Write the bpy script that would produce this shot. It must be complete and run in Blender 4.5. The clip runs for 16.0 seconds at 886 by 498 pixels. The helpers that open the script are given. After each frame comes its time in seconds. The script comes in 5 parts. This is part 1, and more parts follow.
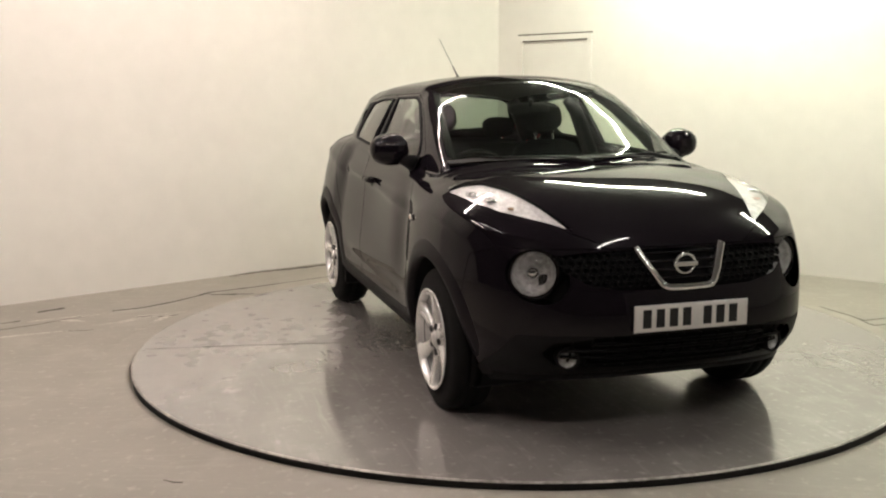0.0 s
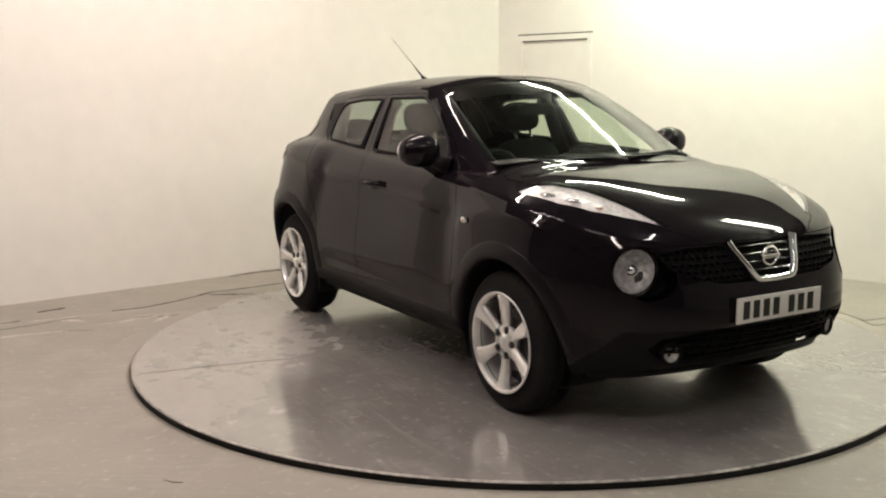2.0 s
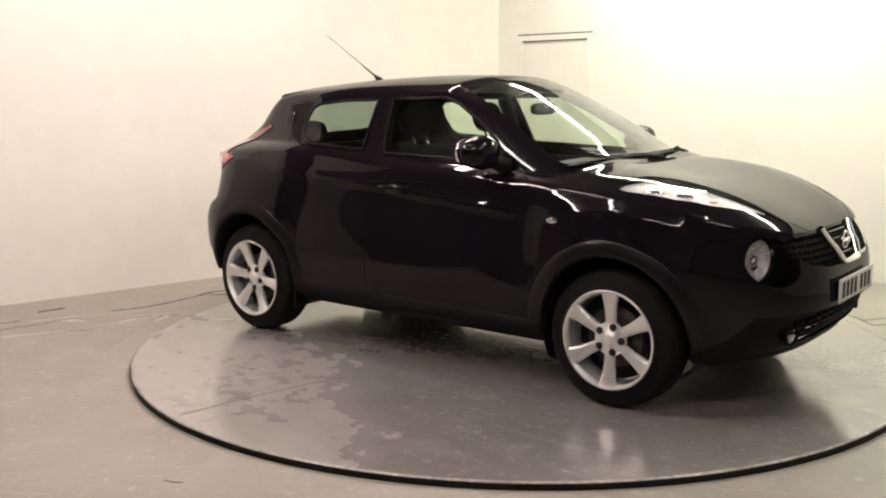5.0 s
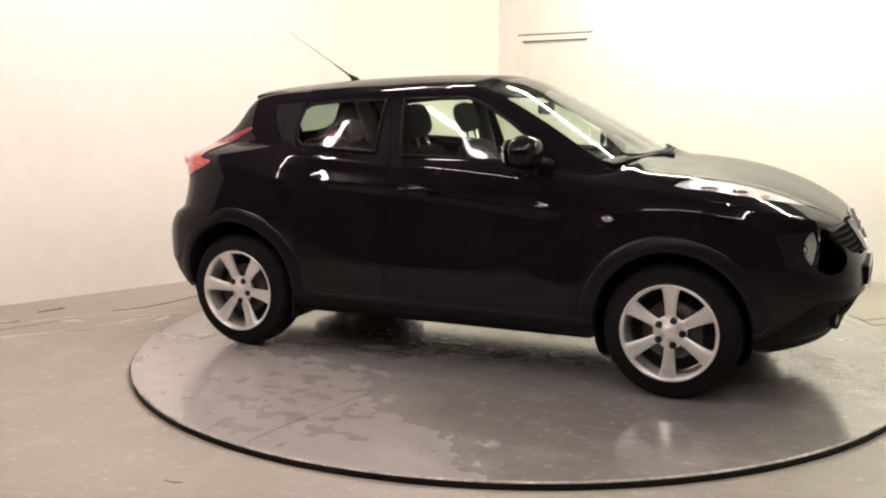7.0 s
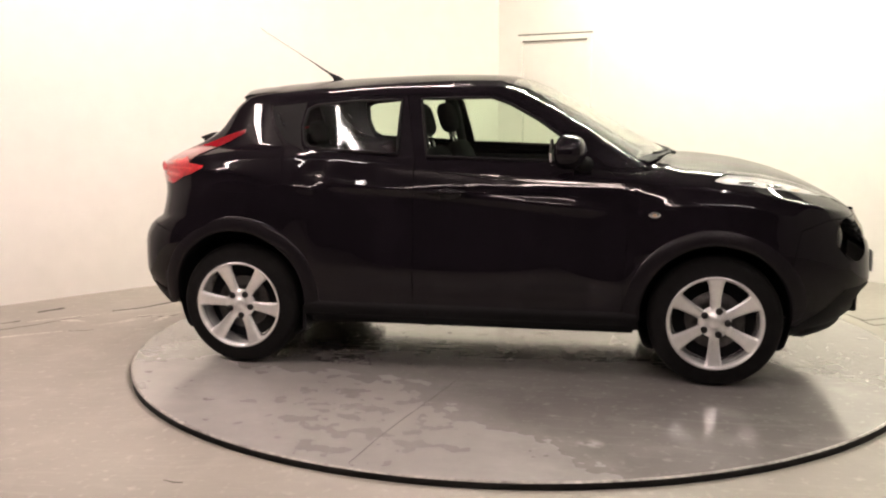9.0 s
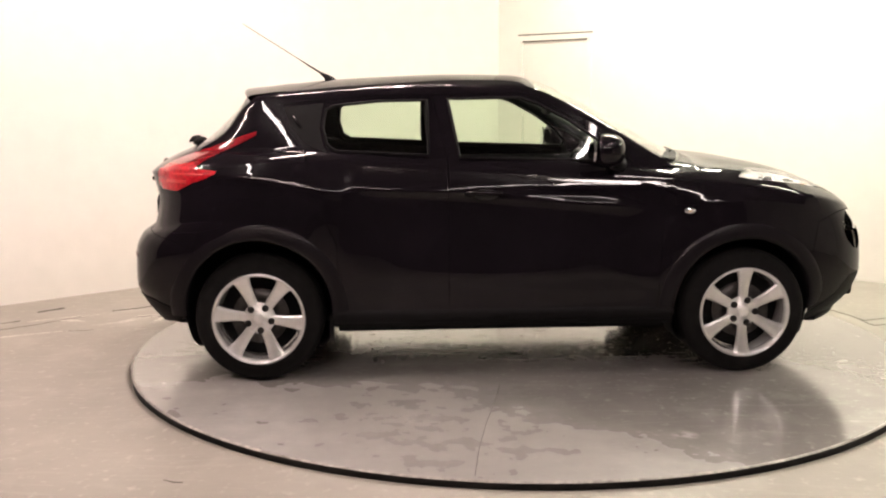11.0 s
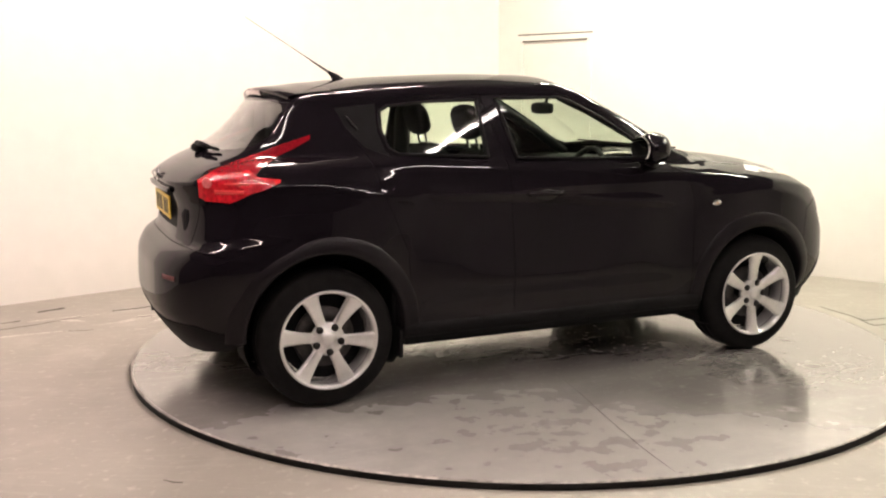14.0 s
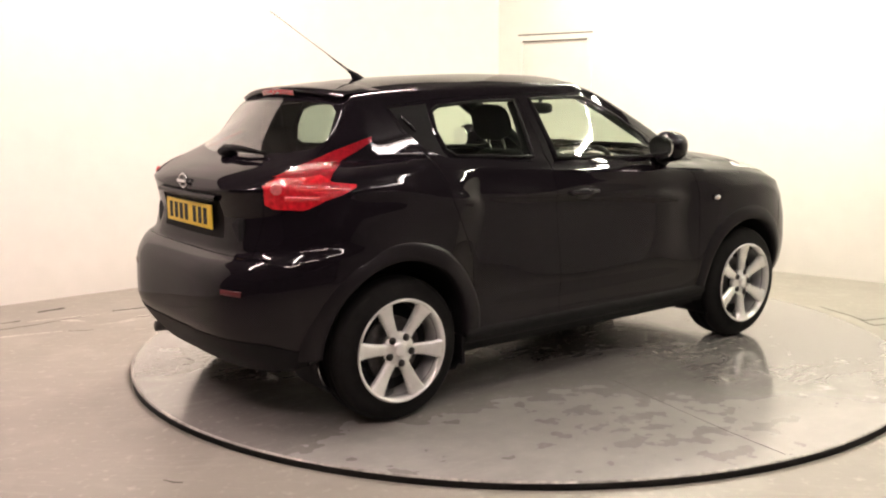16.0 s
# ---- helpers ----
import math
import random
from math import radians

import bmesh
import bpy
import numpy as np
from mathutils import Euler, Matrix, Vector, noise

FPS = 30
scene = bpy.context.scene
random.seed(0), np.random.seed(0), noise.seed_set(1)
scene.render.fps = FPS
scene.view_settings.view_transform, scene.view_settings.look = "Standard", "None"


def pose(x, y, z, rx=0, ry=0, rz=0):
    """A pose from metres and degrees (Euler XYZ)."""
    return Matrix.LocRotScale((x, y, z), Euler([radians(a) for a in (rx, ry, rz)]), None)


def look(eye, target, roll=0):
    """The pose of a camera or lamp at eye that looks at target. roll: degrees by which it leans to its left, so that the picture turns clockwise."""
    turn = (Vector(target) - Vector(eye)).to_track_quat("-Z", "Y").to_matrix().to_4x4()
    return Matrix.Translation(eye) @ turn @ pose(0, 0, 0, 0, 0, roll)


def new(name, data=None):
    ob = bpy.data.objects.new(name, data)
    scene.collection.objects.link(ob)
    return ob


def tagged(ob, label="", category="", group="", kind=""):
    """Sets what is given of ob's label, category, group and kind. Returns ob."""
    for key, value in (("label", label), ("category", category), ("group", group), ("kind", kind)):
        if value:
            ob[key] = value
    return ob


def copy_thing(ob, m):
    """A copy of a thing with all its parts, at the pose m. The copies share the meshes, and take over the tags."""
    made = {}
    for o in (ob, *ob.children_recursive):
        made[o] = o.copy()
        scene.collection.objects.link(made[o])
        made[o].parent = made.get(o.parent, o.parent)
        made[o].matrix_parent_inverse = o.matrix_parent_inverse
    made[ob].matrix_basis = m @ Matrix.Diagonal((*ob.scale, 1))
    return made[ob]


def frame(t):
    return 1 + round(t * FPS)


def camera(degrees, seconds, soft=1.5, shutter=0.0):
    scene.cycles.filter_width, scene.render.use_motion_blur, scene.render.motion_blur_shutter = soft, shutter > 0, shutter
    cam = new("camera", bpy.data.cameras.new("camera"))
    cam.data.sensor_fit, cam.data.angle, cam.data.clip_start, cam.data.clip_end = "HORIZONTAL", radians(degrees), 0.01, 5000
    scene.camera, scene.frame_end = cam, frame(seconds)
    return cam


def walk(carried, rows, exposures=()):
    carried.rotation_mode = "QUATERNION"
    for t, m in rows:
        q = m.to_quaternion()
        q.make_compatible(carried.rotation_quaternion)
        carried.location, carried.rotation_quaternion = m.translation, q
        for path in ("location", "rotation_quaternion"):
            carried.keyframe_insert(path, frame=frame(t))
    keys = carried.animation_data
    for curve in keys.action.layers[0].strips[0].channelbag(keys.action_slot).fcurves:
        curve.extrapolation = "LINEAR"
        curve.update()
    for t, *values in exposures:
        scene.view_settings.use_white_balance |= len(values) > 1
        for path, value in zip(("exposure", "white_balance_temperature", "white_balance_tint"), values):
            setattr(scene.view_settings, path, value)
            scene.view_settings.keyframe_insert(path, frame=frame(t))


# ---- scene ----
# ---------------------------------------------------------------- camera and exposure
cam = camera(49.5, 16.0, soft=2.1)
CAM = look((0.0, -5.74, 1.477), (-0.07319, -4.75564, 1.31678), -0.28)
walk(cam, [(0, CAM), (16, CAM)], exposures=[(0, -0.19, 6500, 5), (4, -0.06, 6500, 7), (7, 0.15, 6550, 11), (9, 0.24, 6650, 13), (12, 0.34, 6750, 15), (16, 0.36, 6750, 15)])

# ---------------------------------------------------------------- plan of the room
FLOOR = -0.05                      # the turntable's top is z = 0
TABLE_R = 2.231
CORNER = Vector((-0.168, 4.267))     # where the two white walls meet
DIR_L = Vector((math.cos(radians(223.2)), math.sin(radians(223.2))))
DIR_R = Vector((math.cos(radians(-35.0)), math.sin(radians(-35.0))))
CEIL = 3.3
DOOR = (0.253, 1.095, 2.085, 0.05)   # along the right wall: from, to, height, frame width

# the car's heading on the turntable, degrees, time by time
def heading(t):
    return -68.67 + 6.80 * t + 0.0052 * t * t

CAR_OFF = (-0.1465, 0.0137)

# ---------------------------------------------------------------- world and light
world = bpy.data.worlds.new("world")
scene.world = world
world.use_nodes = True
world.node_tree.nodes["Background"].inputs[0].default_value = (0.9, 0.95, 1.0, 1)
world.node_tree.nodes["Background"].inputs[1].default_value = 0.05


# ---------------------------------------------------------------- materials
def material(name, base=(0.5, 0.5, 0.5), rough=0.5, metal=0.0, coat=0.0, coat_rough=0.05, coat_ior=1.5, spec=0.5, emit=None, strength=0.0,
             noise_scale=0.0, noise_amount=0.0, fine_scale=0.0, fine_amount=0.0, bump=0.0, bump_scale=60.0, rough_var=0.0, transmission=0.0, ior=1.45, alpha=1.0):
    m = bpy.data.materials.new(name)
    m.use_nodes = True
    nt = m.node_tree
    b = nt.nodes["Principled BSDF"]
    b.inputs["Base Color"].default_value = (*base, 1)
    b.inputs["Roughness"].default_value = rough
    b.inputs["Metallic"].default_value = metal
    b.inputs["Coat Weight"].default_value = coat
    b.inputs["Coat Roughness"].default_value = coat_rough
    b.inputs["Coat IOR"].default_value = coat_ior
    b.inputs["Specular IOR Level"].default_value = spec
    b.inputs["Transmission Weight"].default_value = transmission
    b.inputs["IOR"].default_value = ior
    b.inputs["Alpha"].default_value = alpha
    if emit:
        b.inputs["Emission Color"].default_value = (*emit, 1)
        b.inputs["Emission Strength"].default_value = strength
    tc = nt.nodes.new("ShaderNodeTexCoord")
    if noise_amount or rough_var:
        n = nt.nodes.new("ShaderNodeTexNoise")
        n.inputs["Scale"].default_value, n.inputs["Detail"].default_value = noise_scale, 6
        nt.links.new(tc.outputs["Object"], n.inputs["Vector"])
        n2 = nt.nodes.new("ShaderNodeTexNoise")
        n2.inputs["Scale"].default_value, n2.inputs["Detail"].default_value = fine_scale or noise_scale * 9, 4
        nt.links.new(tc.outputs["Object"], n2.inputs["Vector"])
        def ramp(src, amount, at):
            r = nt.nodes.new("ShaderNodeMapRange")
            r.inputs["From Min"].default_value, r.inputs["From Max"].default_value = 0.3, 0.7
            r.inputs["To Min"].default_value, r.inputs["To Max"].default_value = at - amount, at + amount
            nt.links.new(src.outputs["Fac"], r.inputs["Value"])
            return r
        a = ramp(n, noise_amount, 1.0)
        c = ramp(n2, fine_amount, 1.0)
        mul = nt.nodes.new("ShaderNodeMath")
        mul.operation = "MULTIPLY"
        nt.links.new(a.outputs[0], mul.inputs[0])
        nt.links.new(c.outputs[0], mul.inputs[1])
        vm = nt.nodes.new("ShaderNodeVectorMath")
        vm.operation = "SCALE"
        vm.inputs[0].default_value = base
        nt.links.new(mul.outputs[0], vm.inputs["Scale"])
        nt.links.new(vm.outputs[0], b.inputs["Base Color"])
        if rough_var:
            r = ramp(n, rough_var, rough)
            nt.links.new(r.outputs[0], b.inputs["Roughness"])
    if bump:
        n3 = nt.nodes.new("ShaderNodeTexNoise")
        n3.inputs["Scale"].default_value, n3.inputs["Detail"].default_value = bump_scale, 4
        nt.links.new(tc.outputs["Object"], n3.inputs["Vector"])
        bp = nt.nodes.new("ShaderNodeBump")
        bp.inputs["Strength"].default_value, bp.inputs["Distance"].default_value = bump, 0.01
        nt.links.new(n3.outputs["Fac"], bp.inputs["Height"])
        nt.links.new(bp.outputs[0], b.inputs["Normal"])
    return m


PAINT = material("aubergine black car paint", (0.0074, 0.0056, 0.0078), 0.5, 0.0, 0.64, 0.012, 1.45, 0.0, noise_scale=3, noise_amount=0.12, fine_scale=900, fine_amount=0.25)
SATIN = material("satin black arch paint", (0.0095, 0.0078, 0.0095), 0.5, 0.0, 0.4, 0.28, 1.45, 0.0, noise_scale=6, noise_amount=0.15, fine_scale=300, fine_amount=0.15)
TRIM = material("black plastic trim", (0.0075, 0.0070, 0.0076), 0.55, spec=0.12, bump=0.15, bump_scale=400, noise_scale=12, noise_amount=0.15)
GLOSSBLACK = material("gloss black plastic", (0.0055, 0.0050, 0.0058), 0.12, coat=0.3, spec=0.2)
MESHBLACK = material("matt black grille plastic", (0.0045, 0.0043, 0.0047), 0.6, spec=0.08, noise_scale=30, noise_amount=0.2)
RUBBER = material("tyre rubber", (0.006, 0.0055, 0.0055), 0.8, spec=0.2, bump=0.2, bump_scale=150, noise_scale=20, noise_amount=0.25)
ALLOY = material("silver painted alloy", (0.88, 0.87, 0.86), 0.27, 0.68, 0.4, 0.1, noise_scale=14, noise_amount=0.10, fine_scale=200, fine_amount=0.06)
CHROME = material("chrome", (0.82, 0.82, 0.83), 0.08, 1.0)
DARKMETAL = material("dark cast metal", (0.06, 0.058, 0.056), 0.5, 0.7, noise_scale=30, noise_amount=0.3)
NUTMETAL = material("blackened nut steel", (0.018, 0.017, 0.017), 0.4, 0.5, noise_scale=60, noise_amount=0.3)
STEEL = material("worn disc steel", (0.085, 0.08, 0.077), 0.45, 0.7, noise_scale=40, noise_amount=0.2)
CLOTH = material("charcoal seat cloth", (0.008, 0.008, 0.009), 0.95, spec=0.08, bump=0.4, bump_scale=500, noise_scale=8, noise_amount=0.2)
INNER = material("dark cabin plastic", (0.008, 0.008, 0.009), 0.65, spec=0.15, bump=0.2, bump_scale=300)
HEADLINER = material("grey roof lining", (0.055, 0.055, 0.055), 0.9, bump=0.2, bump_scale=400)
WHITEPLATE = material("white reflective plate", (0.66, 0.65, 0.62), 0.4, noise_scale=30, noise_amount=0.04)
YELLOWPLATE = material("yellow reflective plate", (0.80, 0.56, 0.06), 0.4, noise_scale=30, noise_amount=0.04)
BARS = material("black plate print", (0.01, 0.01, 0.01), 0.6)
GAP = material("dark panel gap", (0.003, 0.003, 0.003), 1.0, spec=0.0)
RED = material("dark red lamp lens", (0.24, 0.004, 0.011), 0.12, coat=1.0, noise_scale=60, noise_amount=0.25)
REDDEEP = material("bright red lamp lens", (0.52, 0.009, 0.018), 0.15, coat=1.0, noise_scale=45, noise_amount=0.35, bump=0.3, bump_scale=120)
REDBAND = material("bright red lamp band", (0.70, 0.035, 0.04), 0.2, coat=1.0)
AMBER = material("amber lamp bulb", (0.50, 0.33, 0.22), 0.3, coat=1.0)
REFLECTOR = material("lamp reflector", (0.86, 0.86, 0.87), 0.2, 0.7, bump=0.9, bump_scale=55, noise_scale=45, noise_amount=0.3)
LAMPINNER = material("faceted lamp reflector", (0.90, 0.89, 0.88), 0.22, 0.15, bump=0.7, bump_scale=34, noise_scale=24, noise_amount=0.22, fine_scale=70, fine_amount=0.18)
CLEARCAP = material("frosted pink lamp cap", (0.75, 0.16, 0.17), 0.2, coat=1.0, noise_scale=60, noise_amount=0.2)
REDDIM = material("dull red reflector", (0.09, 0.004, 0.008), 0.3)
WHITEPAINT = material("white painted wall", (0.85, 0.82, 0.77), 0.55, noise_scale=0.5, noise_amount=0.03, fine_scale=6, fine_amount=0.02, bump=0.06, bump_scale=25)
GREYUNSEEN = material("grey wall toned for reflections", (0.62, 0.60, 0.57), 0.8, noise_scale=0.8, noise_amount=0.1)
PALEUNSEEN = material("pale grey wall toned for reflections", (0.55, 0.535, 0.51), 0.7, noise_scale=0.8, noise_amount=0.1)
DARKUNSEEN = material("dark grey wall toned for reflections", (0.03, 0.029, 0.028), 0.8, noise_scale=0.8, noise_amount=0.1)
BATTEN = material("white enamel batten", (0.75, 0.74, 0.72), 0.5)
CEILPAINT = material("dark ceiling paint", (0.10, 0.098, 0.095), 0.9, noise_scale=0.5, noise_amount=0.03)
FRAMEGREY = material("grey door frame shadow gap", (0.20, 0.19, 0.16), 0.6, noise_scale=10, noise_amount=0.1)


def glass(name, tint, opacity):
    """Thin pane: clear part plus a mirror-like reflection."""
    m = bpy.data.materials.new(name)
    m.use_nodes = True
    nt = m.node_tree
    nt.nodes.remove(nt.nodes["Principled BSDF"])
    out = nt.nodes["Material Output"]
    tr, gl, fr = nt.nodes.new("ShaderNodeBsdfTransparent"), nt.nodes.new("ShaderNodeBsdfGlossy"), nt.nodes.new("ShaderNodeLayerWeight")
    tr.inputs[0].default_value = (*tint, 1)
    gl.inputs[0].default_value = (1, 1, 1, 1)
    gl.inputs["Roughness"].default_value = 0.02
    fr.inputs["Blend"].default_value = 0.5
    pw, ad = nt.nodes.new("ShaderNodeMath"), nt.nodes.new("ShaderNodeMath")
    pw.operation, ad.operation = "POWER", "MULTIPLY_ADD"
    pw.inputs[1].default_value = 5
    ad.inputs[1].default_value, ad.inputs[2].default_value = 1 - opacity, opacity
    nt.links.new(fr.outputs["Facing"], pw.inputs[0])
    nt.links.new(pw.outputs[0], ad.inputs[0])
    mx = nt.nodes.new("ShaderNodeMixShader")
    nt.links.new(ad.outputs[0], mx.inputs[0])
    nt.links.new(tr.outputs[0], mx.inputs[1])
    nt.links.new(gl.outputs[0], mx.inputs[2])
    nt.links.new(mx.outputs[0], out.inputs["Surface"])
    return m


GLASS = glass("green tinted car glass", (0.80, 0.88, 0.79), 0.035)
DARKGLASS = glass("rear window glass", (0.38, 0.44, 0.40), 0.08)
LENS = glass("clear lamp lens", (0.95, 0.95, 0.95), 0.045)


def light_material(name, colour, strength):
    return material(name, (0.8, 0.8, 0.8), emit=colour, strength=strength)


def floor_material(name, base, dark, wear, rough, seed, coat=0.0, stains=(), blotch=1.0, coat_ior=1.5, dusty=()):
    """Painted concrete: large stains, pale worn scuffs, fine grain, damp glossy patches."""
    m = bpy.data.materials.new(name)
    m.use_nodes = True
    nt = m.node_tree
    b = nt.nodes["Principled BSDF"]
    tc = nt.nodes.new("ShaderNodeTexCoord")
    mp = nt.nodes.new("ShaderNodeMapping")
    mp.inputs["Location"].default_value = (seed, seed * 2, 0)
    nt.links.new(tc.outputs["Object"], mp.inputs[0])

    def noise_node(scale, detail, lo, hi, distort=0.0):
        n = nt.nodes.new("ShaderNodeTexNoise")
        n.inputs["Scale"].default_value, n.inputs["Detail"].default_value, n.inputs["Distortion"].default_value = scale, detail, distort
        nt.links.new(mp.outputs[0], n.inputs["Vector"])
        r = nt.nodes.new("ShaderNodeMapRange")
        r.inputs["From Min"].default_value, r.inputs["From Max"].default_value = lo, hi
        nt.links.new(n.outputs["Fac"], r.inputs["Value"])
        return r

    def mix(fac, a, c, weight=1.0):
        x = nt.nodes.new("ShaderNodeMix")
        x.data_type = "RGBA"
        w = nt.nodes.new("ShaderNodeMath")
        w.operation = "MULTIPLY"
        w.inputs[1].default_value = weight
        nt.links.new(fac.outputs[0], w.inputs[0])
        nt.links.new(w.outputs[0], x.inputs["Factor"])
        for sock, val in ((x.inputs["A"], a), (x.inputs["B"], c)):
            if isinstance(val, tuple):
                sock.default_value = (*val, 1)
            else:
                nt.links.new(val, sock)
        return x.outputs["Result"]

    big = noise_node(0.9, 8, 0.35, 0.68, 0.3)
    mid = noise_node(3.2, 9, 0.42, 0.80, 0.15)
    scuff = noise_node(4.0, 12, 0.52, 0.85, 0.25)
    fine = noise_node(70, 4, 0.3, 0.7)
    col = mix(big, base, dark, 0.45)
    col = mix(mid, col, dark, 0.8 * blotch)
    col = mix(scuff, col, wear, 0.4)
    col = mix(fine, col, dark, 0.15)
    smudge = noise_node(2.4, 6, 0.47, 0.82, 0.3)
    col = mix(smudge, col, tuple(c * 0.8 for c in dark), 0.75 * blotch)
    speck = noise_node(22, 5, 0.58, 0.78)
    col = mix(speck, col, wear, 0.5)
    streak = nt.nodes.new("ShaderNodeMapping")
    streak.inputs["Rotation"].default_value, streak.inputs["Scale"].default_value = (0, 0, 0.6), (1.3, 16, 1)
    nt.links.new(tc.outputs["Object"], streak.inputs[0])
    sn = nt.nodes.new("ShaderNodeTexNoise")
    sn.inputs["Scale"].default_value, sn.inputs["Detail"].default_value, sn.inputs["Distortion"].default_value = 1.6, 8, 0.6
    nt.links.new(streak.outputs[0], sn.inputs["Vector"])
    sr = nt.nodes.new("ShaderNodeMapRange")
    sr.inputs["From Min"].default_value, sr.inputs["From Max"].default_value = 0.56, 0.74
    nt.links.new(sn.outputs["Fac"], sr.inputs["Value"])
    col = mix(sr, col, wear, 0.2)
    patchy = noise_node(16, 6, 0.40, 0.56)
    worn = noise_node(2.6, 10, 0.36, 0.62, 0.3)
    for x, y, radius, weight in stains:
        d = nt.nodes.new("ShaderNodeVectorMath")
        d.operation = "DISTANCE"
        d.inputs[1].default_value = (x, y, 0)
        nt.links.new(tc.outputs["Object"], d.inputs[0])
        f = nt.nodes.new("ShaderNodeMapRange")
        f.inputs["From Min"].default_value, f.inputs["From Max"].default_value = radius, radius * 0.4
        nt.links.new(d.outputs["Value"], f.inputs["Value"])
        k = nt.nodes.new("ShaderNodeMath")
        k.operation = "MULTIPLY"
        nt.links.new(f.outputs[0], k.inputs[0])
        nt.links.new((patchy if radius < 0.5 else worn).outputs[0], k.inputs[1])
        col = mix(k, col, tuple(min(c * 1.25, 0.8) for c in wear), weight)
    b.inputs["Coat Weight"].default_value, b.inputs["Coat Roughness"].default_value = coat, max(rough - 0.06, 0.08)
    rough_low, rough_high = rough - 0.05, rough + 0.07
    dust = None
    if dusty:
        # a dry, dusty area bounded by straight edges (point, inward normal) with a ragged border
        ragged = noise_node(4.0, 2, 0.2, 0.8)
        depth = None
        for px, py, nx, ny in dusty:
            sub, dot = nt.nodes.new("ShaderNodeVectorMath"), nt.nodes.new("ShaderNodeVectorMath")
            sub.operation, dot.operation = "SUBTRACT", "DOT_PRODUCT"
            sub.inputs[1].default_value, dot.inputs[1].default_value = (px, py, 0), (nx, ny, 0)
            nt.links.new(tc.outputs["Object"], sub.inputs[0])
            nt.links.new(sub.outputs[0], dot.inputs[0])
            if depth is None:
                depth = dot.outputs["Value"]
            else:
                least = nt.nodes.new("ShaderNodeMath")
                least.operation = "SMOOTH_MIN"
                least.inputs[2].default_value = 0.15
                nt.links.new(depth, least.inputs[0])
                nt.links.new(dot.outputs["Value"], least.inputs[1])
                depth = least.outputs[0]
        uneven = nt.nodes.new("ShaderNodeMath")
        uneven.operation = "MULTIPLY_ADD"
        uneven.inputs[1].default_value = 0.26
        nt.links.new(ragged.outputs[0], uneven.inputs[0])
        nt.links.new(depth, uneven.inputs[2])
        dust = nt.nodes.new("ShaderNodeMapRange")
        dust.inputs["From Min"].default_value, dust.inputs["From Max"].default_value = 0.0, 0.34
        nt.links.new(uneven.outputs[0], dust.inputs["Value"])
        clumps = noise_node(9.0, 3, 0.15, 0.75)
        thick_dust = nt.nodes.new("ShaderNodeMath")
        thick_dust.operation = "MULTIPLY"
        nt.links.new(dust.outputs[0], thick_dust.inputs[0])
        nt.links.new(clumps.outputs[0], thick_dust.inputs[1])
        col = mix(dust, col, tuple(c * 0.78 for c in wear), 0.35)
        col = mix(thick_dust, col, tuple(c * 0.9 for c in wear), 0.45)
        gloss = nt.nodes.new("ShaderNodeMapRange")
        gloss.inputs["To Min"].default_value, gloss.inputs["To Max"].default_value = coat, coat * 0.35
        nt.links.new(thick_dust.outputs[0], gloss.inputs["Value"])
        nt.links.new(gloss.outputs[0], b.inputs["Coat Weight"])
    b.inputs["Coat IOR"].default_value = coat_ior
    nt.links.new(col, b.inputs["Base Color"])
    r = nt.nodes.new("ShaderNodeMapRange")
    r.inputs["To Min"].default_value, r.inputs["To Max"].default_value = rough_high, rough_low
    nt.links.new(big.outputs[0], r.inputs["Value"])
    if dust:
        dull = nt.nodes.new("ShaderNodeMath")
        dull.operation = "MULTIPLY_ADD"
        dull.inputs[1].default_value = 0.25
        nt.links.new(thick_dust.outputs[0], dull.inputs[0])
        nt.links.new(r.outputs[0], dull.inputs[2])
        nt.links.new(dull.outputs[0], b.inputs["Roughness"])
    else:
        nt.links.new(r.outputs[0], b.inputs["Roughness"])
    bp = nt.nodes.new("ShaderNodeBump")
    bp.inputs["Strength"].default_value, bp.inputs["Distance"].default_value = 0.05, 0.002
    nt.links.new(noise_node(3.2, 6, 0.0, 1.0, 0.15).outputs[0], bp.inputs["Height"])
    nt.links.new(bp.outputs[0], b.inputs["Normal"])
    return m


FLOORMAT = floor_material("worn pale concrete", (0.39, 0.360, 0.312), (0.28, 0.258, 0.222), (0.58, 0.56, 0.50), 0.38, 3.1, blotch=0.4)
TABLEMAT = floor_material("grey painted steel deck", (0.305, 0.285, 0.267), (0.175, 0.163, 0.154), (0.56, 0.54, 0.51), 0.18, 7.7, 1.0, [(-0.60, -1.47, 0.10, 0.6), (0.55, -1.75, 0.07, 0.6), (-1.3, -0.7, 0.07, 0.6)], 0.12, 1.6, [(-0.46, -0.84, 0.0, -1.0), (-0.46, -0.84, -0.732, -0.681)])
EDGEMAT = material("black table edge", (0.012, 0.011, 0.01), 0.7, noise_scale=6, noise_amount=0.3)
LIPMAT = material("worn steel lip", (0.38, 0.36, 0.33), 0.45, 0.2, noise_scale=5, noise_amount=0.45, fine_scale=40, fine_amount=0.3)
SCRAPEMAT = material("pale scraped concrete", (0.56, 0.53, 0.48), 0.5, noise_scale=9, noise_amount=0.25, fine_scale=60, fine_amount=0.2)
LINEMAT = material("dark floor joint and line", (0.12, 0.11, 0.095), 0.8, noise_scale=9, noise_amount=0.4)


